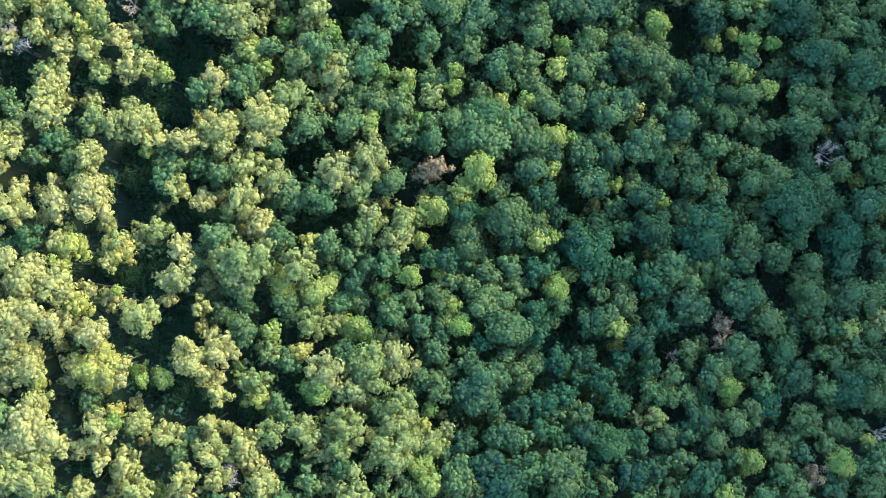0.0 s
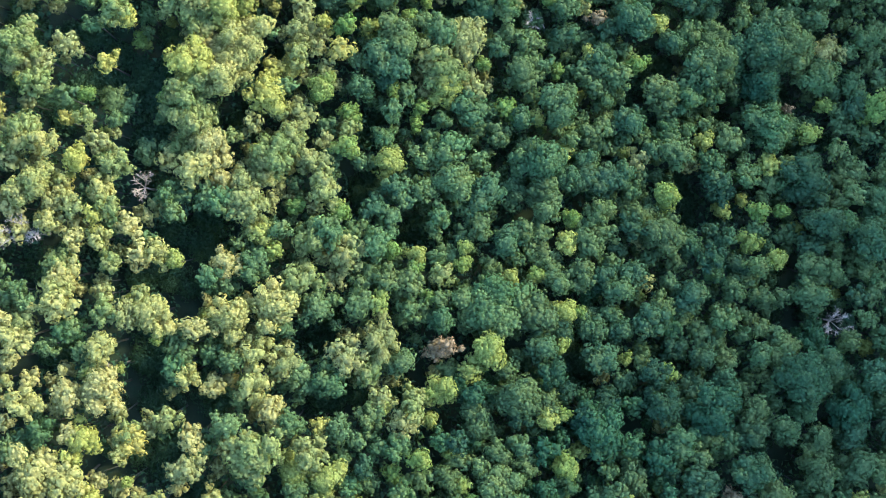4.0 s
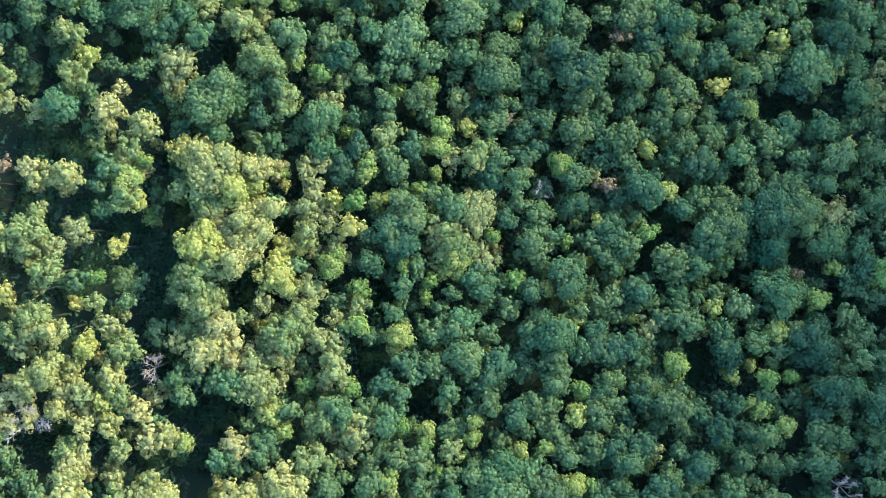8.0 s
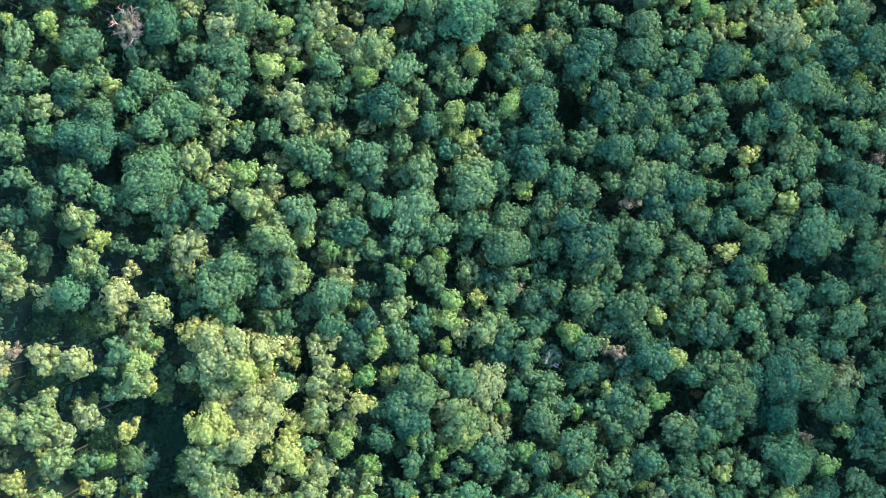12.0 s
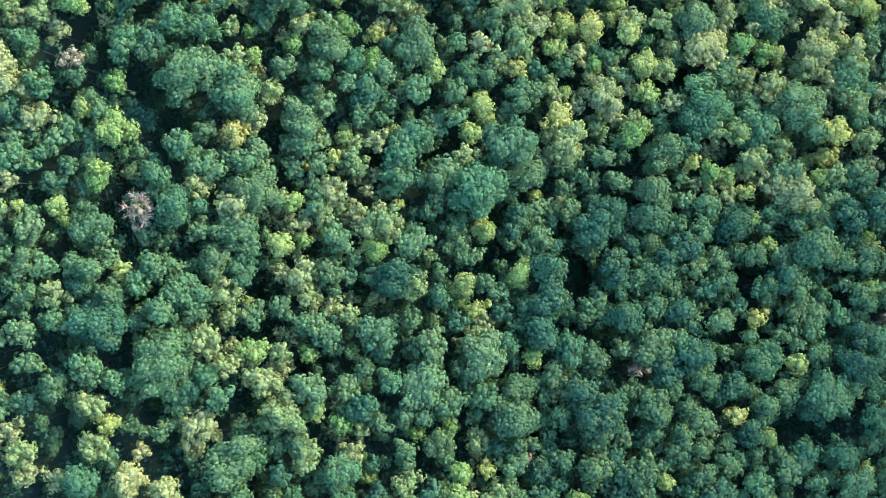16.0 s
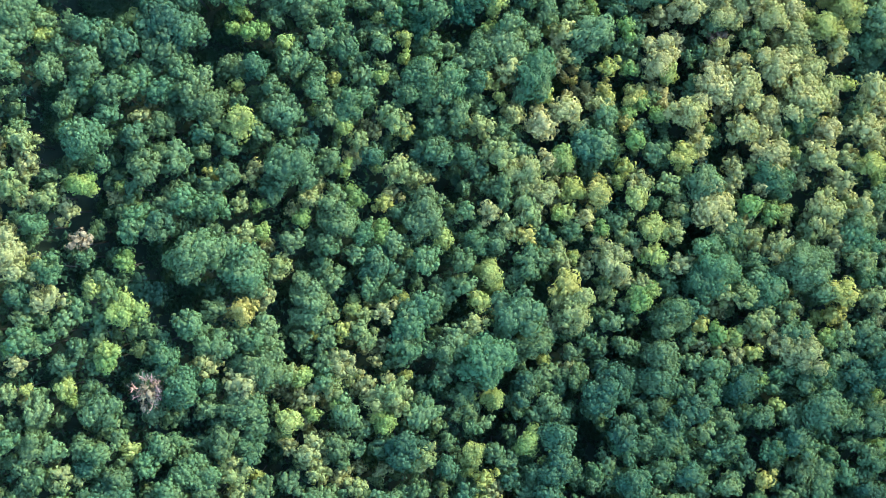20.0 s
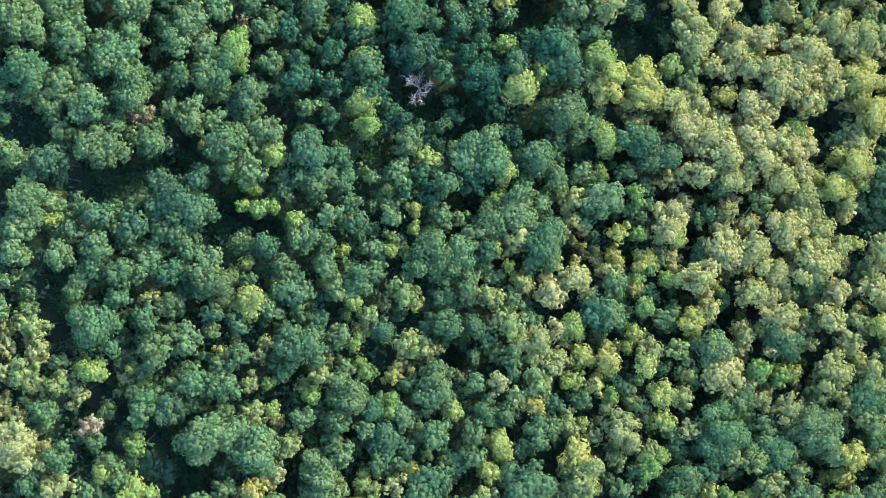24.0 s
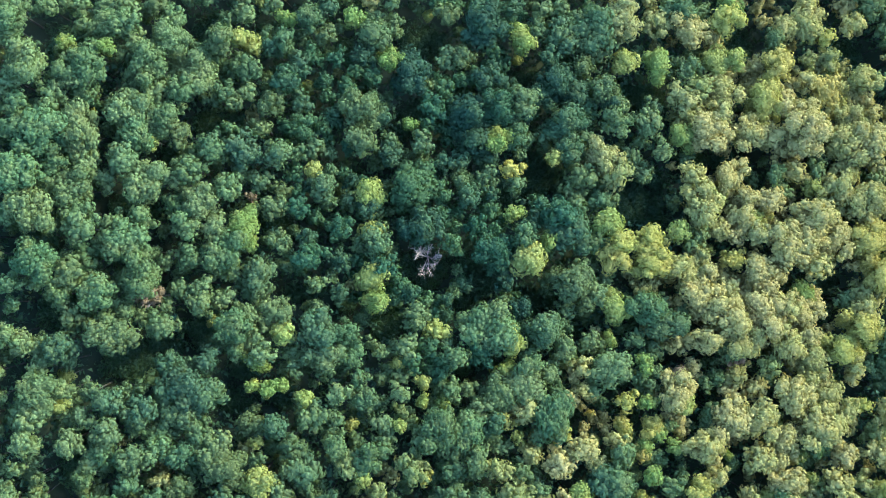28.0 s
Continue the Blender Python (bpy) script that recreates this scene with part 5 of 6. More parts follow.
stand("p", [(3.9, 199.2, 3.1), (15.2, 202.4, 1.8), (15.2, 206.9, 2.2), (33.8, 202.2, 3.6), (34.4, 211.1, 2.3), (40.9, 211.9, 3.6), (45.3, 196.1, 4.1), (47.3, 204.6, 2.5), (48.0, 212.0, 3.7), (50.9, 201.8, 2.9), (51.2, 196.1, 4.2), (57.4, 210.9, 4.0), (58.4, 200.7, 4.0), (63.4, 206.5, 3.7), (65.6, 200.7, 4.0), (70.8, 197.0, 2.3), (72.2, 206.5, 2.1), (72.4, 203.1, 2.1), (79.4, 196.6, 3.3)])
stand("y", [(-80.9, 202.2, 1.7), (-48.0, 204.7, 1.3), (-47.5, 209.4, 1.9), (-46.1, 207.9, 1.2), (-44.9, 204.2, 1.9), (-42.5, 204.8, 1.4), (-38.3, 202.2, 1.9), (-21.2, 208.3, 1.4), (-20.6, 196.5, 1.4), (-16.3, 200.8, 1.4), (-16.3, 204.6, 1.6), (-12.6, 200.3, 1.5), (0.0, 206.9, 2.0), (21.0, 211.8, 1.4), (27.3, 207.9, 1.8), (27.8, 199.4, 1.6), (36.0, 199.1, 2.0), (38.3, 198.4, 1.7)])
stand("k", [(-0.6, 196.9, 2.0), (16.9, 197.4, 0.9), (23.1, 196.1, 1.6), (24.3, 200.5, 2.1), (69.4, 209.9, 4.0), (74.5, 197.7, 1.9), (76.0, 210.7, 2.1)])
stand("r", [(34.9, 205.7, 1.3), (47.1, 207.5, 2.3)])
stand("b", [(81.0, 203.7, 2.9)], -8.0)
# strip from y = 212 to 228
stand("b", [(-81.2, 212.6, 2.8), (-79.5, 218.2, 2.2), (-71.8, 212.8, 3.3), (-70.2, 224.1, 2.6), (-46.4, 226.1, 3.1), (-35.6, 214.7, 4.1), (7.7, 214.1, 3.8), (13.3, 223.0, 4.3), (32.2, 215.1, 3.9)])
stand("d", [(-32.1, 221.2, 1.9), (-23.7, 227.0, 2.8), (-21.5, 220.6, 1.3), (-17.7, 222.7, 2.0), (-11.8, 217.2, 1.5), (-11.8, 220.5, 1.3), (-1.2, 227.0, 2.2), (-0.1, 223.7, 2.0), (2.7, 218.7, 2.4)])
stand("g", [(-89.5, 220.3, 1.5), (-89.0, 215.3, 2.4), (-88.7, 224.3, 2.0), (-86.7, 213.3, 2.5), (-84.5, 213.1, 2.3), (-81.4, 222.2, 2.6), (-78.9, 225.7, 3.5), (-74.2, 221.8, 3.7), (-72.2, 215.8, 3.7), (-71.0, 219.6, 2.5), (-66.8, 225.2, 3.6), (-63.9, 216.1, 3.0), (-61.0, 223.0, 1.9), (-57.3, 220.5, 2.7), (-51.2, 215.4, 3.6), (-51.0, 212.0, 2.7), (-48.5, 217.7, 2.5), (-46.5, 221.9, 2.1), (-42.3, 219.9, 3.1), (-36.4, 223.5, 1.8), (-30.5, 214.2, 2.6), (-19.0, 216.4, 2.6), (-15.8, 219.8, 1.8), (-6.8, 214.9, 3.5), (-2.3, 214.4, 4.5), (-2.2, 217.8, 2.8), (18.1, 221.8, 2.3), (28.2, 218.4, 3.6), (81.0, 212.0, 3.3)])
stand("o", [(27.4, 222.4, 1.8), (45.1, 221.7, 3.2), (73.8, 222.1, 2.6), (77.3, 213.7, 2.1)])
stand("p", [(34.2, 226.6, 3.1), (37.5, 225.4, 3.9), (39.8, 220.9, 4.1), (41.0, 225.7, 2.5), (44.4, 216.5, 4.0), (52.4, 216.5, 5.2), (52.9, 225.2, 4.0), (56.7, 226.8, 2.3), (57.8, 218.7, 3.2), (62.3, 216.8, 4.0), (62.5, 212.6, 2.9), (64.0, 226.7, 3.2), (74.9, 217.4, 3.3)])
stand("y", [(-42.4, 214.7, 2.3), (-25.9, 224.7, 3.3), (-24.9, 220.5, 2.5), (-14.2, 214.4, 2.2), (1.1, 212.4, 2.8), (22.0, 218.4, 3.1), (61.5, 221.0, 2.8)])
stand("k", [(72.0, 215.2, 4.0), (78.2, 225.1, 4.3)])
stand("r", [(-67.8, 221.4, 1.1), (-66.6, 221.0, 1.2), (-65.4, 221.0, 1.3), (-64.7, 222.0, 1.4)])
stand("b", [(-28.4, 217.0, 1.8), (-8.9, 222.9, 2.0), (17.2, 216.4, 2.3)], -8.0)
# strip from y = 228 to 244
stand("b", [(-73.9, 243.1, 2.3), (-44.7, 235.6, 2.3), (-43.2, 240.9, 1.9), (-42.6, 231.4, 2.1), (-35.2, 242.0, 2.9), (-27.1, 237.9, 2.4), (-24.9, 231.3, 3.0), (-7.4, 240.2, 2.4), (3.4, 232.5, 2.6), (12.2, 234.1, 4.6), (18.8, 239.9, 2.3)])
stand("d", [(-39.5, 237.8, 2.3), (-38.0, 242.1, 1.5), (-37.9, 232.4, 2.1), (-37.4, 228.6, 2.9), (-32.2, 234.3, 2.7), (-32.1, 228.1, 2.4), (-30.1, 243.3, 1.9), (-19.4, 233.6, 2.4), (-18.2, 242.1, 4.9), (-16.3, 234.8, 3.8), (-12.8, 236.9, 2.2), (-12.8, 241.3, 2.4), (-10.7, 231.4, 2.2), (-10.1, 234.7, 1.5), (-6.3, 234.7, 2.4), (-3.3, 229.8, 3.8), (-2.9, 240.8, 1.6), (6.1, 235.9, 2.2), (10.1, 237.6, 3.4)])
stand("g", [(-89.0, 236.3, 2.5), (-85.3, 237.2, 4.1), (-84.3, 228.4, 3.8), (-79.1, 241.3, 3.7), (-78.9, 236.9, 3.1), (-77.3, 234.0, 3.2), (-76.9, 228.3, 2.8), (-72.3, 234.9, 2.7), (-69.5, 232.1, 4.5), (-67.5, 235.4, 2.1), (-66.5, 242.6, 3.8), (-61.8, 242.8, 2.1), (-61.7, 238.1, 2.5), (-59.9, 235.0, 2.8), (-59.4, 228.8, 2.7), (-57.3, 239.6, 3.6), (-54.7, 234.0, 2.5), (-53.2, 229.9, 4.0), (-52.3, 241.9, 3.0), (18.7, 231.4, 2.0), (39.9, 233.2, 2.1)])
stand("o", [(39.9, 228.6, 2.5), (51.4, 233.8, 3.0)])
stand("p", [(39.5, 239.2, 4.0), (43.9, 234.4, 2.6), (48.3, 236.6, 4.2), (49.7, 240.7, 2.5), (54.6, 239.9, 3.2), (57.7, 230.5, 4.2), (61.8, 232.6, 4.0), (63.9, 237.1, 4.2), (68.6, 233.1, 4.2), (69.0, 228.5, 1.6), (69.3, 243.0, 4.3), (72.4, 238.5, 4.3), (76.8, 240.8, 3.8)])
stand("y", [(-49.4, 235.0, 2.7), (-49.1, 232.4, 2.7), (-26.8, 240.5, 3.0), (-25.8, 233.5, 2.4), (1.2, 237.0, 1.8), (4.4, 228.5, 3.4), (8.4, 232.0, 2.0), (20.4, 235.2, 3.3), (35.1, 234.2, 2.3), (51.3, 236.6, 1.9), (64.4, 243.2, 2.3)])
stand("k", [(21.4, 228.5, 3.3), (23.0, 231.4, 3.1), (28.8, 228.0, 3.9), (28.8, 232.6, 2.9), (45.2, 228.0, 1.6), (47.4, 228.2, 2.3), (52.9, 236.7, 2.1), (76.0, 232.2, 4.1)])
stand("r", [(-48.5, 240.0, 1.0)])
# strip from y = 244 to 260
stand("b", [(-61.0, 251.8, 2.3), (-53.2, 259.5, 1.9), (-52.1, 257.4, 1.9), (-49.5, 248.1, 3.4), (-44.9, 257.6, 2.4), (-43.5, 248.3, 2.9), (-40.2, 248.5, 1.7), (-39.8, 258.3, 2.2), (-33.3, 245.4, 1.5), (-28.4, 257.2, 3.8), (-27.9, 250.7, 3.0), (-23.8, 255.5, 2.0), (-22.6, 248.7, 2.4), (-16.7, 250.6, 2.2), (-12.3, 247.4, 2.0), (-9.0, 247.4, 2.0), (-4.0, 248.1, 2.4), (1.7, 252.7, 2.7), (9.1, 253.4, 2.3), (12.0, 256.3, 3.8), (12.9, 250.5, 2.9), (16.7, 258.7, 2.3)])
stand("d", [(-39.0, 253.7, 2.9), (-35.5, 253.5, 1.7), (-33.4, 255.7, 2.2), (-30.7, 249.8, 1.5), (-15.1, 257.6, 3.0), (-7.3, 256.4, 4.2), (-6.3, 252.2, 4.2), (-1.7, 257.7, 3.6), (4.0, 256.7, 2.2)])
stand("g", [(-89.1, 251.5, 3.0), (-88.8, 256.1, 2.8), (-87.3, 244.2, 4.1), (-84.7, 251.2, 4.4), (-83.3, 257.3, 2.9), (-82.5, 247.1, 3.1), (-78.3, 251.5, 4.2), (-77.6, 258.6, 2.5), (-77.3, 246.7, 2.9), (-70.6, 246.8, 3.3), (-70.1, 255.9, 3.8), (-68.1, 250.8, 3.6), (-67.0, 257.9, 3.3), (-64.4, 254.0, 3.6), (-60.8, 259.5, 2.9), (-58.9, 244.8, 3.0), (-55.6, 249.1, 3.1), (-52.0, 252.5, 1.5), (-49.1, 259.6, 1.9), (-46.9, 253.2, 1.9), (15.1, 244.8, 3.1), (22.1, 256.3, 3.3), (29.1, 255.8, 3.3), (31.9, 249.8, 2.1), (55.9, 245.5, 1.9), (78.1, 244.5, 1.8)])
stand("o", [(21.3, 249.1, 3.6), (21.9, 246.0, 3.5), (37.4, 257.5, 2.9), (73.6, 257.0, 3.6)])
stand("p", [(38.5, 245.1, 2.9), (41.9, 252.0, 4.0), (44.1, 258.2, 3.3), (46.5, 245.2, 4.0), (50.4, 253.9, 3.6), (55.3, 253.4, 3.4), (60.1, 246.5, 3.0), (62.1, 254.5, 5.1), (63.7, 259.2, 2.6), (69.9, 258.7, 2.4), (71.7, 252.3, 5.1), (77.1, 252.5, 4.1), (78.0, 258.8, 2.4)])
stand("y", [(-65.8, 249.5, 1.4), (-36.9, 245.3, 1.8), (-18.9, 254.5, 1.5), (-1.8, 251.3, 2.8), (9.7, 248.3, 1.8), (36.2, 253.2, 2.9)])
stand("k", [(-0.0, 244.8, 2.2)])
# strip from y = 260 to 276
stand("b", [(-71.7, 266.2, 1.7), (-66.6, 275.6, 2.3), (-54.0, 269.3, 2.9), (-49.4, 264.2, 2.7), (-45.0, 268.8, 2.2), (-42.5, 269.7, 2.2), (-39.9, 266.0, 2.2), (-37.7, 274.1, 2.4), (-33.6, 271.8, 2.2), (-25.9, 271.6, 3.5), (-8.4, 268.3, 2.5), (3.8, 260.4, 3.3), (8.7, 268.9, 2.0), (11.9, 273.1, 3.5), (14.4, 262.1, 2.8), (15.5, 275.7, 3.1), (15.7, 266.8, 2.5), (15.7, 271.5, 2.5), (18.6, 269.8, 2.3), (18.7, 274.3, 4.7), (19.1, 262.3, 2.9), (22.0, 260.0, 2.5)])
stand("d", [(-41.6, 262.3, 3.1), (-37.7, 267.5, 2.0), (-35.1, 262.8, 1.5), (-33.0, 267.3, 1.7), (-27.6, 267.6, 2.6), (-18.9, 264.6, 4.0), (-9.0, 263.7, 1.8), (-4.0, 274.6, 4.6), (-2.9, 263.5, 3.5), (1.8, 263.5, 1.8), (6.9, 260.8, 2.7), (10.6, 263.8, 4.1)])
stand("g", [(-89.4, 272.7, 3.3), (-88.3, 269.5, 3.7), (-87.2, 263.4, 3.7), (-84.8, 274.0, 1.9), (-80.6, 262.1, 2.9), (-77.0, 263.9, 3.7), (-74.4, 270.8, 3.6), (-71.3, 271.6, 2.9), (-69.6, 261.5, 2.5), (-69.3, 268.5, 2.3), (-66.6, 264.4, 3.6), (-62.8, 268.8, 3.6), (-62.5, 273.6, 2.7), (-58.2, 262.6, 3.6), (-46.0, 261.3, 1.3), (38.2, 267.5, 2.6), (56.7, 273.4, 2.4)])
stand("o", [(23.5, 275.8, 4.2), (35.1, 260.9, 3.5), (39.9, 262.8, 3.0), (64.1, 270.0, 1.7), (69.1, 270.1, 2.9)])
stand("p", [(38.4, 275.2, 3.7), (44.5, 262.5, 4.0), (50.4, 267.8, 1.6), (58.6, 276.0, 3.2), (63.2, 265.4, 3.0), (75.2, 265.6, 3.8)])
stand("y", [(-81.0, 267.7, 1.7), (-73.9, 267.0, 1.7), (-50.7, 270.2, 2.0), (-42.0, 274.5, 1.8), (-29.8, 275.0, 2.2), (-22.7, 266.9, 2.4), (3.4, 271.8, 2.7), (24.2, 267.9, 2.7), (31.2, 268.1, 3.0), (43.8, 268.5, 3.0), (48.0, 269.5, 2.3)])
stand("k", [(54.1, 260.9, 4.0), (57.0, 268.8, 3.4), (67.5, 274.1, 2.2), (67.8, 263.1, 3.4), (71.2, 261.1, 1.7)])
# strip from y = 276 to 292
stand("b", [(-57.6, 276.1, 1.7), (-34.7, 277.3, 2.2), (-11.7, 276.2, 2.2), (7.6, 278.2, 2.3)])
stand("d", [(-10.1, 278.5, 1.8), (1.3, 277.9, 2.3)])
stand("g", [(37.3, 279.3, 2.9), (78.4, 281.3, 3.0)])
stand("o", [(31.9, 276.3, 3.2)])
stand("p", [(63.2, 277.2, 4.1), (63.9, 281.5, 2.6), (73.7, 277.1, 2.7)])
stand("y", [(47.1, 280.3, 2.6)])
stand("k", [(45.7, 277.3, 3.4)])


# ---- the rest of the wood between them ----
CELL = {}


def file_tree(t):
    CELL.setdefault((int(t[0] // 8), int(t[1] // 8)), []).append(t)


for t in TREES:
    file_tree(t)


def room(x, y, r, tight):
    cx, cy = int(x // 8), int(y // 8)
    for i in range(cx - 2, cx + 3):
        for j in range(cy - 2, cy + 3):
            for a, b, s in CELL.get((i, j), ()):
                if (a - x) ** 2 + (b - y) ** 2 < (tight * (r + s)) ** 2:
                    return False
    return True


# small trees take over the painted sun and shade tones around them
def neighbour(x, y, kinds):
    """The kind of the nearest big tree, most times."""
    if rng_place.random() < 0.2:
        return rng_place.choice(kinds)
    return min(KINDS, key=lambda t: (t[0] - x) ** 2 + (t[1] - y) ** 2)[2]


def fill(x0, x1, y0, y1, tries, radii, tight, kinds, lift):
    """Picks spots for further trees: x, y, r, kind, lift."""
    spots = []
    for _ in range(tries):
        x, y, r = rng_place.uniform(x0, x1), rng_place.uniform(y0, y1), rng_place.uniform(*radii)
        if any((x - a) ** 2 + (y - b) ** 2 < (s + r * 0.7) ** 2 for a, b, s in GAPS):
            continue
        if room(x, y, r, tight):
            spots.append((x, y, r, neighbour(x, y, kinds), lift))
            file_tree(spots[-1][:3])
    return spots


def joined(name, spots, label, category):
    """Many trees that nobody could count, in one mesh."""
    kinds = sorted({s[3] for s in spots})
    vs, fs, ns, mats, base = [], [], [], [], 0
    for x, y, r, kind, lift in spots:
        crown, trunk, r0, h0, crown_normals = prototype(kind, size_of(r), rng_place.randrange(3), True)
        m = np.array(tree_pose(x, y, r, lift, r0, h0))
        for me, slot in ((crown, kinds.index(kind)), (trunk, len(kinds))):
            co = np.empty(len(me.vertices) * 3)
            me.vertices.foreach_get("co", co)
            vs.append(co.reshape(-1, 3) @ m[:3, :3].T + m[:3, 3])
            n = crown_normals
            if me == trunk:
                n = np.empty(len(me.vertices) * 3)
                me.vertices.foreach_get("normal", n)
                n = n.reshape(-1, 3)
            n = n @ np.linalg.inv(m[:3, :3])
            ns.append(n / np.maximum(1e-6, np.linalg.norm(n, axis=1, keepdims=True)))
            me.calc_loop_triangles()
            f = np.empty(len(me.loop_triangles) * 3, dtype=np.int32)
            me.loop_triangles.foreach_get("vertices", f)
            fs.append(f.reshape(-1, 3) + base)
            mats.append(np.full(len(f) // 3, slot))
            base += len(me.vertices)
    me = mesh_of(name, np.concatenate(vs), np.concatenate(fs), LEAF[kinds[0]], normals=np.concatenate(ns))
    for k in kinds[1:]:
        me.materials.append(LEAF[k])
    me.materials.append(BARK)
    me.polygons.foreach_set("material_index", np.concatenate(mats).astype(np.int32))
    tagged(new(name, me), label, category, kind="stuff")


BOX = (-98, 92, -52, 290)
between = fill(*BOX, 6000, (1.5, 2.4), 0.64, "bbbgggoy", -2.0)
between += fill(*BOX, 7000, (1.0, 1.7), 0.60, "bbbgggoy", -4.0)
joined("small_trees", between, "small green broadleaf trees crowded between the big crowns", "trees")


# ---- woods on the hillsides all round ----
def distant_woods():
    rng = np.random.default_rng(11)
    forms = [crown_arrays(700 + i, 5.0, 4.6, 7, 1.25, 4, 0.80, 0.72, 0.36, 0.15) for i in range(5)]
    plain = [crown_arrays(720 + i, 5.0, 4.6, 6, 1.9, 3, 1.0, 0.72, 0.38, 0.15) for i in range(5)]
    verts, faces, normals, mats = [], [], [], []
    spots = []
    while len(spots) < 1900:
        far = len(spots) > 900
        x, y = (rng.uniform(110, 520), rng.uniform(-150, 450)) if far else (rng.uniform(-155, 150), rng.uniform(-105, 340))
        if -100 < x < 94 and -55 < y < 293:
            continue
        if not far and any((x - a) ** 2 + (y - b) ** 2 < 40 for a, b in spots[-700:]):
            continue
        spots.append((x, y))
    base = 0
    for n, (x, y) in enumerate(spots):
        v, f, nn, _ = (forms if n < 900 else plain)[n % 5]
        s, turn = rng.uniform(0.9, 1.4) * (1.0 if n < 900 else 1.9), rng.random() * 6.28
        c, w = math.cos(turn), math.sin(turn)
        m = np.array(((c, -w, 0), (w, c, 0), (0, 0, 1)))
        z = ground_z(x, y) + TREE_H - 3.0 + rng.uniform(-2, 2)
        verts.append(np.array(v) @ m.T * s + (x, y, z))
        normals.append(np.array(nn) @ m.T)
        faces.append(np.array(f) + base)
        mats.extend([int(rng.integers(0, 3))] * len(f))
        base += len(v)
    me = mesh_of("distant_woods", np.concatenate(verts), np.concatenate(faces), LEAF["b"], normals=np.concatenate(normals))
    me.materials.append(LEAF["g"])
    me.materials.append(LEAF["o"])
    me.polygons.foreach_set("material_index", mats)
    tagged(new("distant_woods", me), "green broadleaf woods covering the hillsides around", "woodland", kind="stuff")


distant_woods()


# ---- undergrowth in the openings ----
def undergrowth():
    rng = np.random.default_rng(5)
    lobes = []
    for a, b, s in GAPS:
        for _ in range(int(5 + s * 10)):
            d, w = s * 1.5 * math.sqrt(rng.random()), rng.random() * 6.28
            x, y = a + d * math.cos(w), b + d * math.sin(w)
            r = rng.uniform(0.5, 1.5)
            lobes.append((x, y, ground_z(x, y) + r * 0.3 + rng.random() * 2.0, r))
    low = len(lobes)
    for gx in np.arange(-100, 96, 4.8):
        for gy in np.arange(-54, 294, 4.8):
            x, y, r = gx + rng.normal(0, 0.9), gy + rng.normal(0, 0.9), rng.uniform(1.8, 3.0)
            if any((x - a) ** 2 + (y - b) ** 2 < (s + 0.6 * r) ** 2 for a, b, s in GAPS):
                continue
            lobes.append((x, y, ground_z(x, y) + rng.uniform(3.5, 10.5), r))
    out = []
    for i, lobe in enumerate(lobes):
        clump, leaf = (0.45, 0.19) if i < low else (0.85, 0.50)
        out.append(leaf_sprays(np.array([lobe]), rng, clump, 9 if i < low else 4, leaf, 0.2))
    tri = np.concatenate([o[0] for o in out])
    nor = np.concatenate([o[1] for o in out]).reshape(-1, 3)
    faces = np.arange(len(tri) * 3).reshape(-1, 3)
    tagged(new("undergrowth", mesh_of("undergrowth", tri.reshape(-1, 3), faces, FERN, normals=nor)),
           "dark green bushes and saplings under the trees", "undergrowth", kind="stuff")


undergrowth()


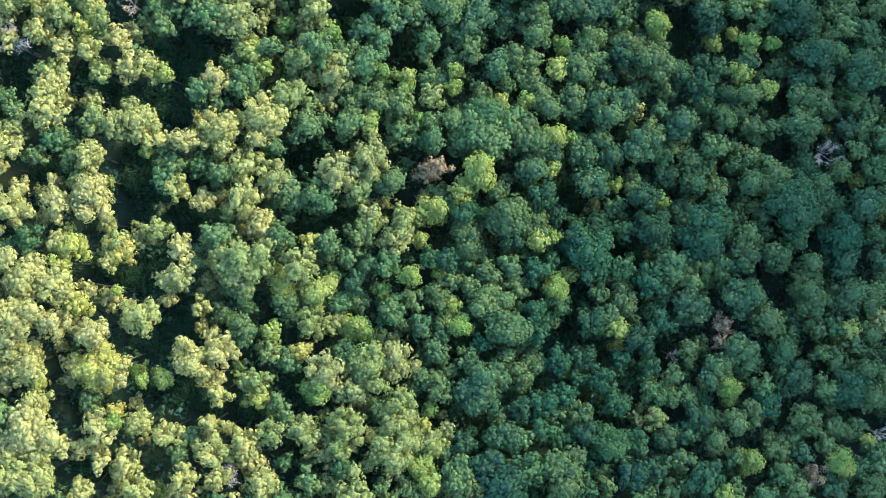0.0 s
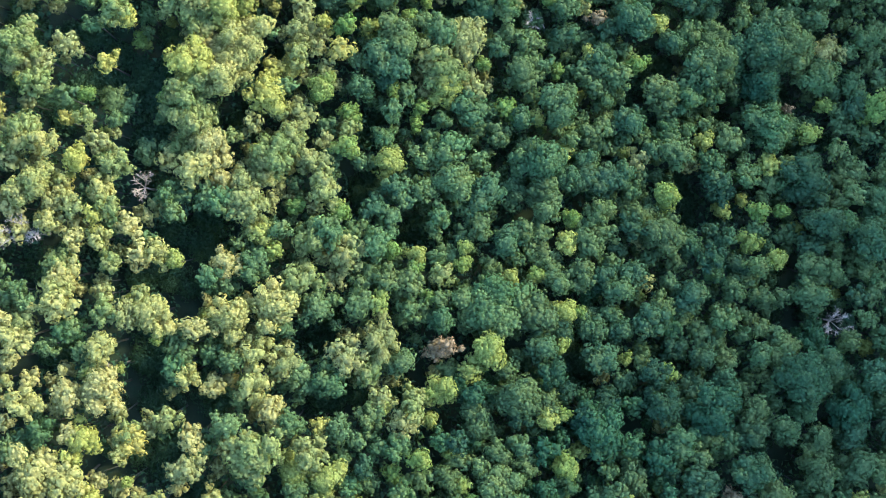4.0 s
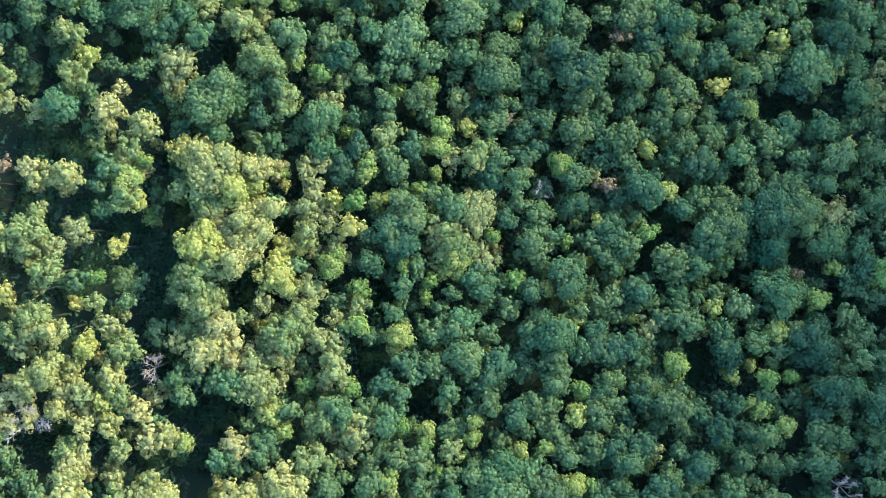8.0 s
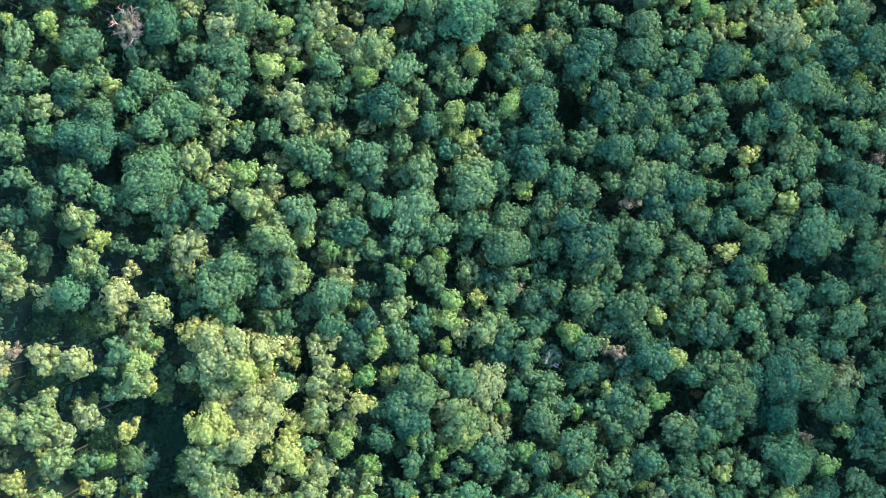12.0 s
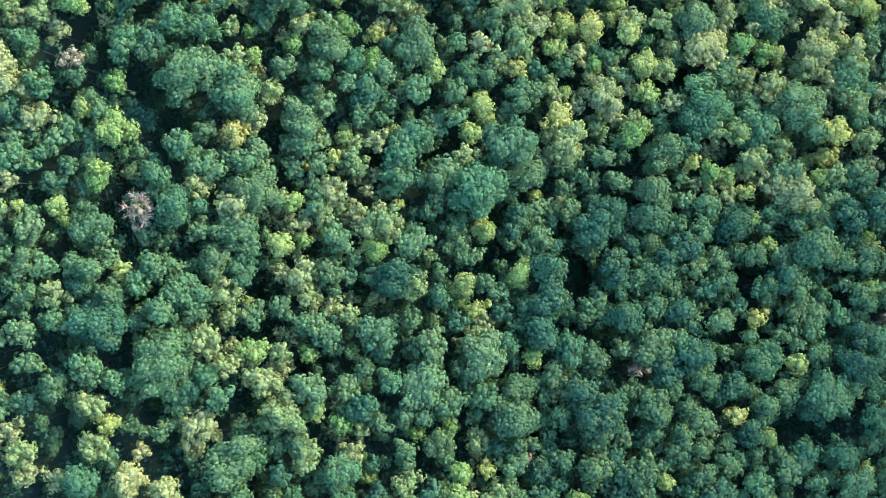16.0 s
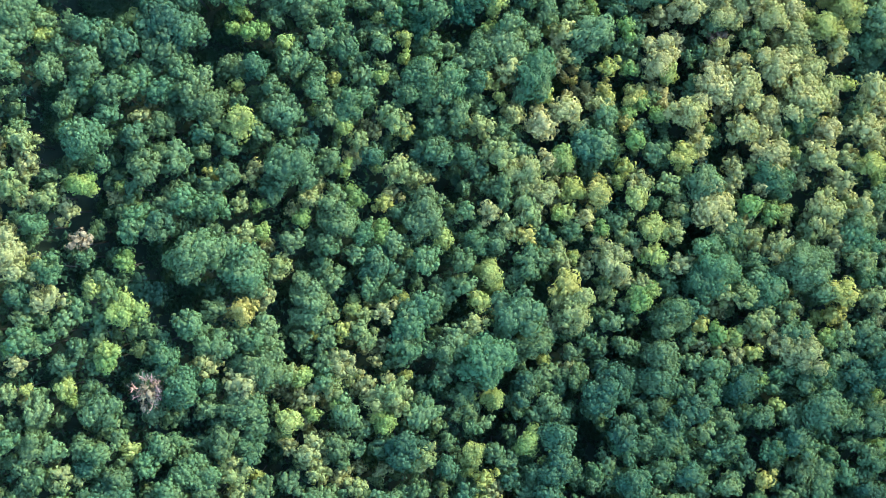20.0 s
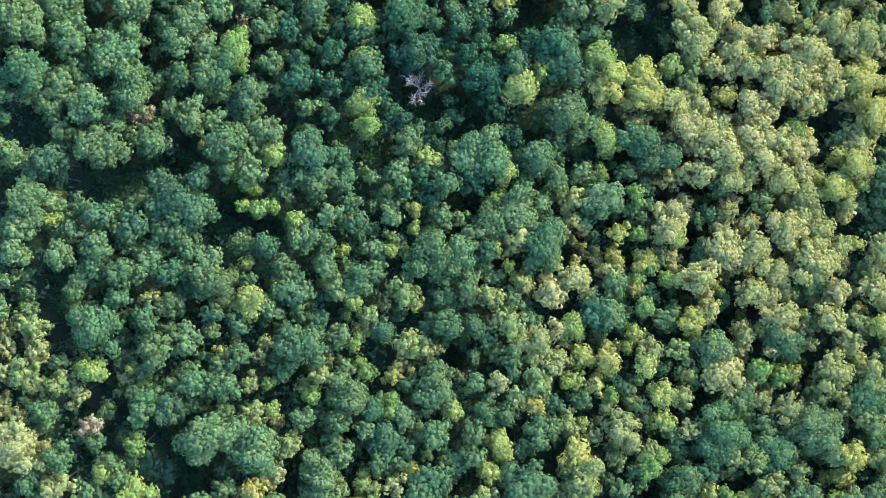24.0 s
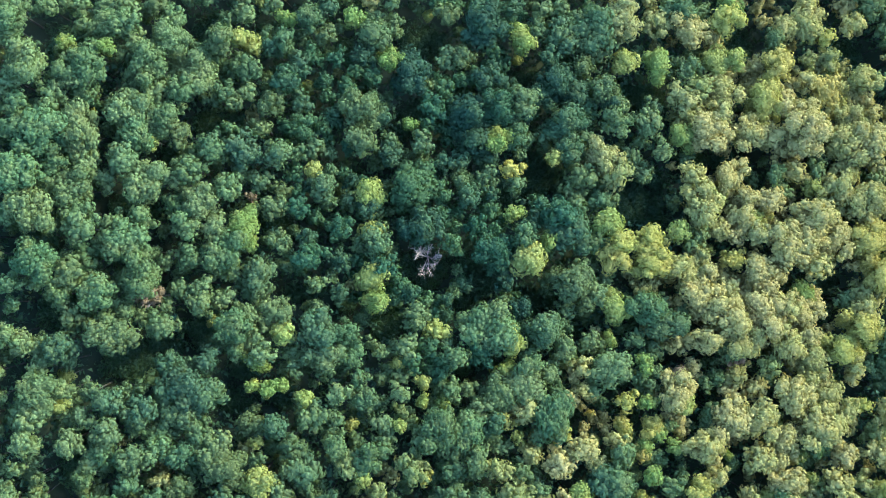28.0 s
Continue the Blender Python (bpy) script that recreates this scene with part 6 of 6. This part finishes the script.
# ---- dead trees, standing and fallen ----
def bare_tree(x, y, size, height, seed, lean=(0.0, 0.0), label="bare dead tree with pale weathered branches", wood=DEADWOOD):
    rng = np.random.default_rng(seed)
    zb = ground_z(x, y)
    h = canopy(x, y) + height - zb
    tree = new("dead_tree")
    tree.matrix_basis = pose(x, y, zb)
    tagged(tree, label, "dead tree", "dead trees of the wood")
    verts, faces = [], []
    fork = (lean[0] * 0.6, lean[1] * 0.6, h * 0.7)
    tube(verts, faces, [(0, 0, -1.0), (0, 0, 0.5), (lean[0] * 0.3, lean[1] * 0.3, h * 0.35), fork], [0.13 * size, 0.11 * size, 0.085 * size, 0.055 * size], 8)
    part_of("trunk", mesh_of("trunk", verts, faces, wood, True), tree)
    n = int(rng.integers(6, 10))
    start = rng.random() * 6.28
    for i in range(n):
        a = start + i * 6.28 / n + rng.normal(0, 0.45)
        d = size * rng.uniform(0.5, 1.2)
        end = Vector((lean[0] + d * math.cos(a), lean[1] + d * math.sin(a), h * rng.uniform(0.86, 1.03)))
        side = Vector((-math.sin(a), math.cos(a), 0)) * rng.normal(0, 0.2) * size
        mid = Vector(fork).lerp(end, 0.45) + side + Vector((0, 0, 0.4))
        verts, faces = [], []
        tube(verts, faces, [fork, Vector(fork).lerp(mid, 0.5), mid, mid.lerp(end, 0.5) + side * 0.3, end], [0.085, 0.07, 0.055, 0.038, 0.015], 6)
        for j in range(16):
            p = mid.lerp(end, rng.uniform(-0.4, 0.97))
            b = a + rng.choice((-1, 1)) * rng.uniform(0.3, 1.3)
            q = p + Vector((math.cos(b), math.sin(b), rng.uniform(0.1, 0.9))) * size * rng.uniform(0.12, 0.42)
            bend = p.lerp(q, 0.5) + Vector((rng.normal(0, 0.1), rng.normal(0, 0.1), 0.1))
            tube(verts, faces, [p, bend, q], [0.034, 0.026, 0.011], 4)
            for _ in range(2):
                e = bend.lerp(q, rng.random())
                w = e + Vector((rng.normal(0, 1), rng.normal(0, 1), rng.random())) * 0.1 * size
                tube(verts, faces, [e, w], [0.022, 0.009], 3)
        part_of("branch", mesh_of("branch", verts, faces, wood, True), tree)


bare_tree(-75.3, 36.0, 3.4, 0.5, 1)
bare_tree(75.2, 18.9, 2.6, 1.5, 2)
bare_tree(-36.9, -38.6, 2.0, -1, 3)
bare_tree(-56.1, 44.3, 2.6, -3, 4)
bare_tree(16.2, 77.4, 1.8, -1.5, 5)
bare_tree(-61.8, 139.0, 3.6, 2.4, 6, label="tan dead tree bristling with fine upright branches", wood=TANWOOD)
plant(-61.6, 137.6, 2.3, "r", 1.4)
bare_tree(-15.4, 228.5, 3.0, -0.8, 7)
bare_tree(-60.4, 12.2, 1.3, -0.5, 8)
bare_tree(43.5, -20.3, 1.2, -3, 9)
bare_tree(-65.9, 221.2, 1.6, -0.5, 10)
bare_tree(83.3, -35.3, 1.6, -1, 11)
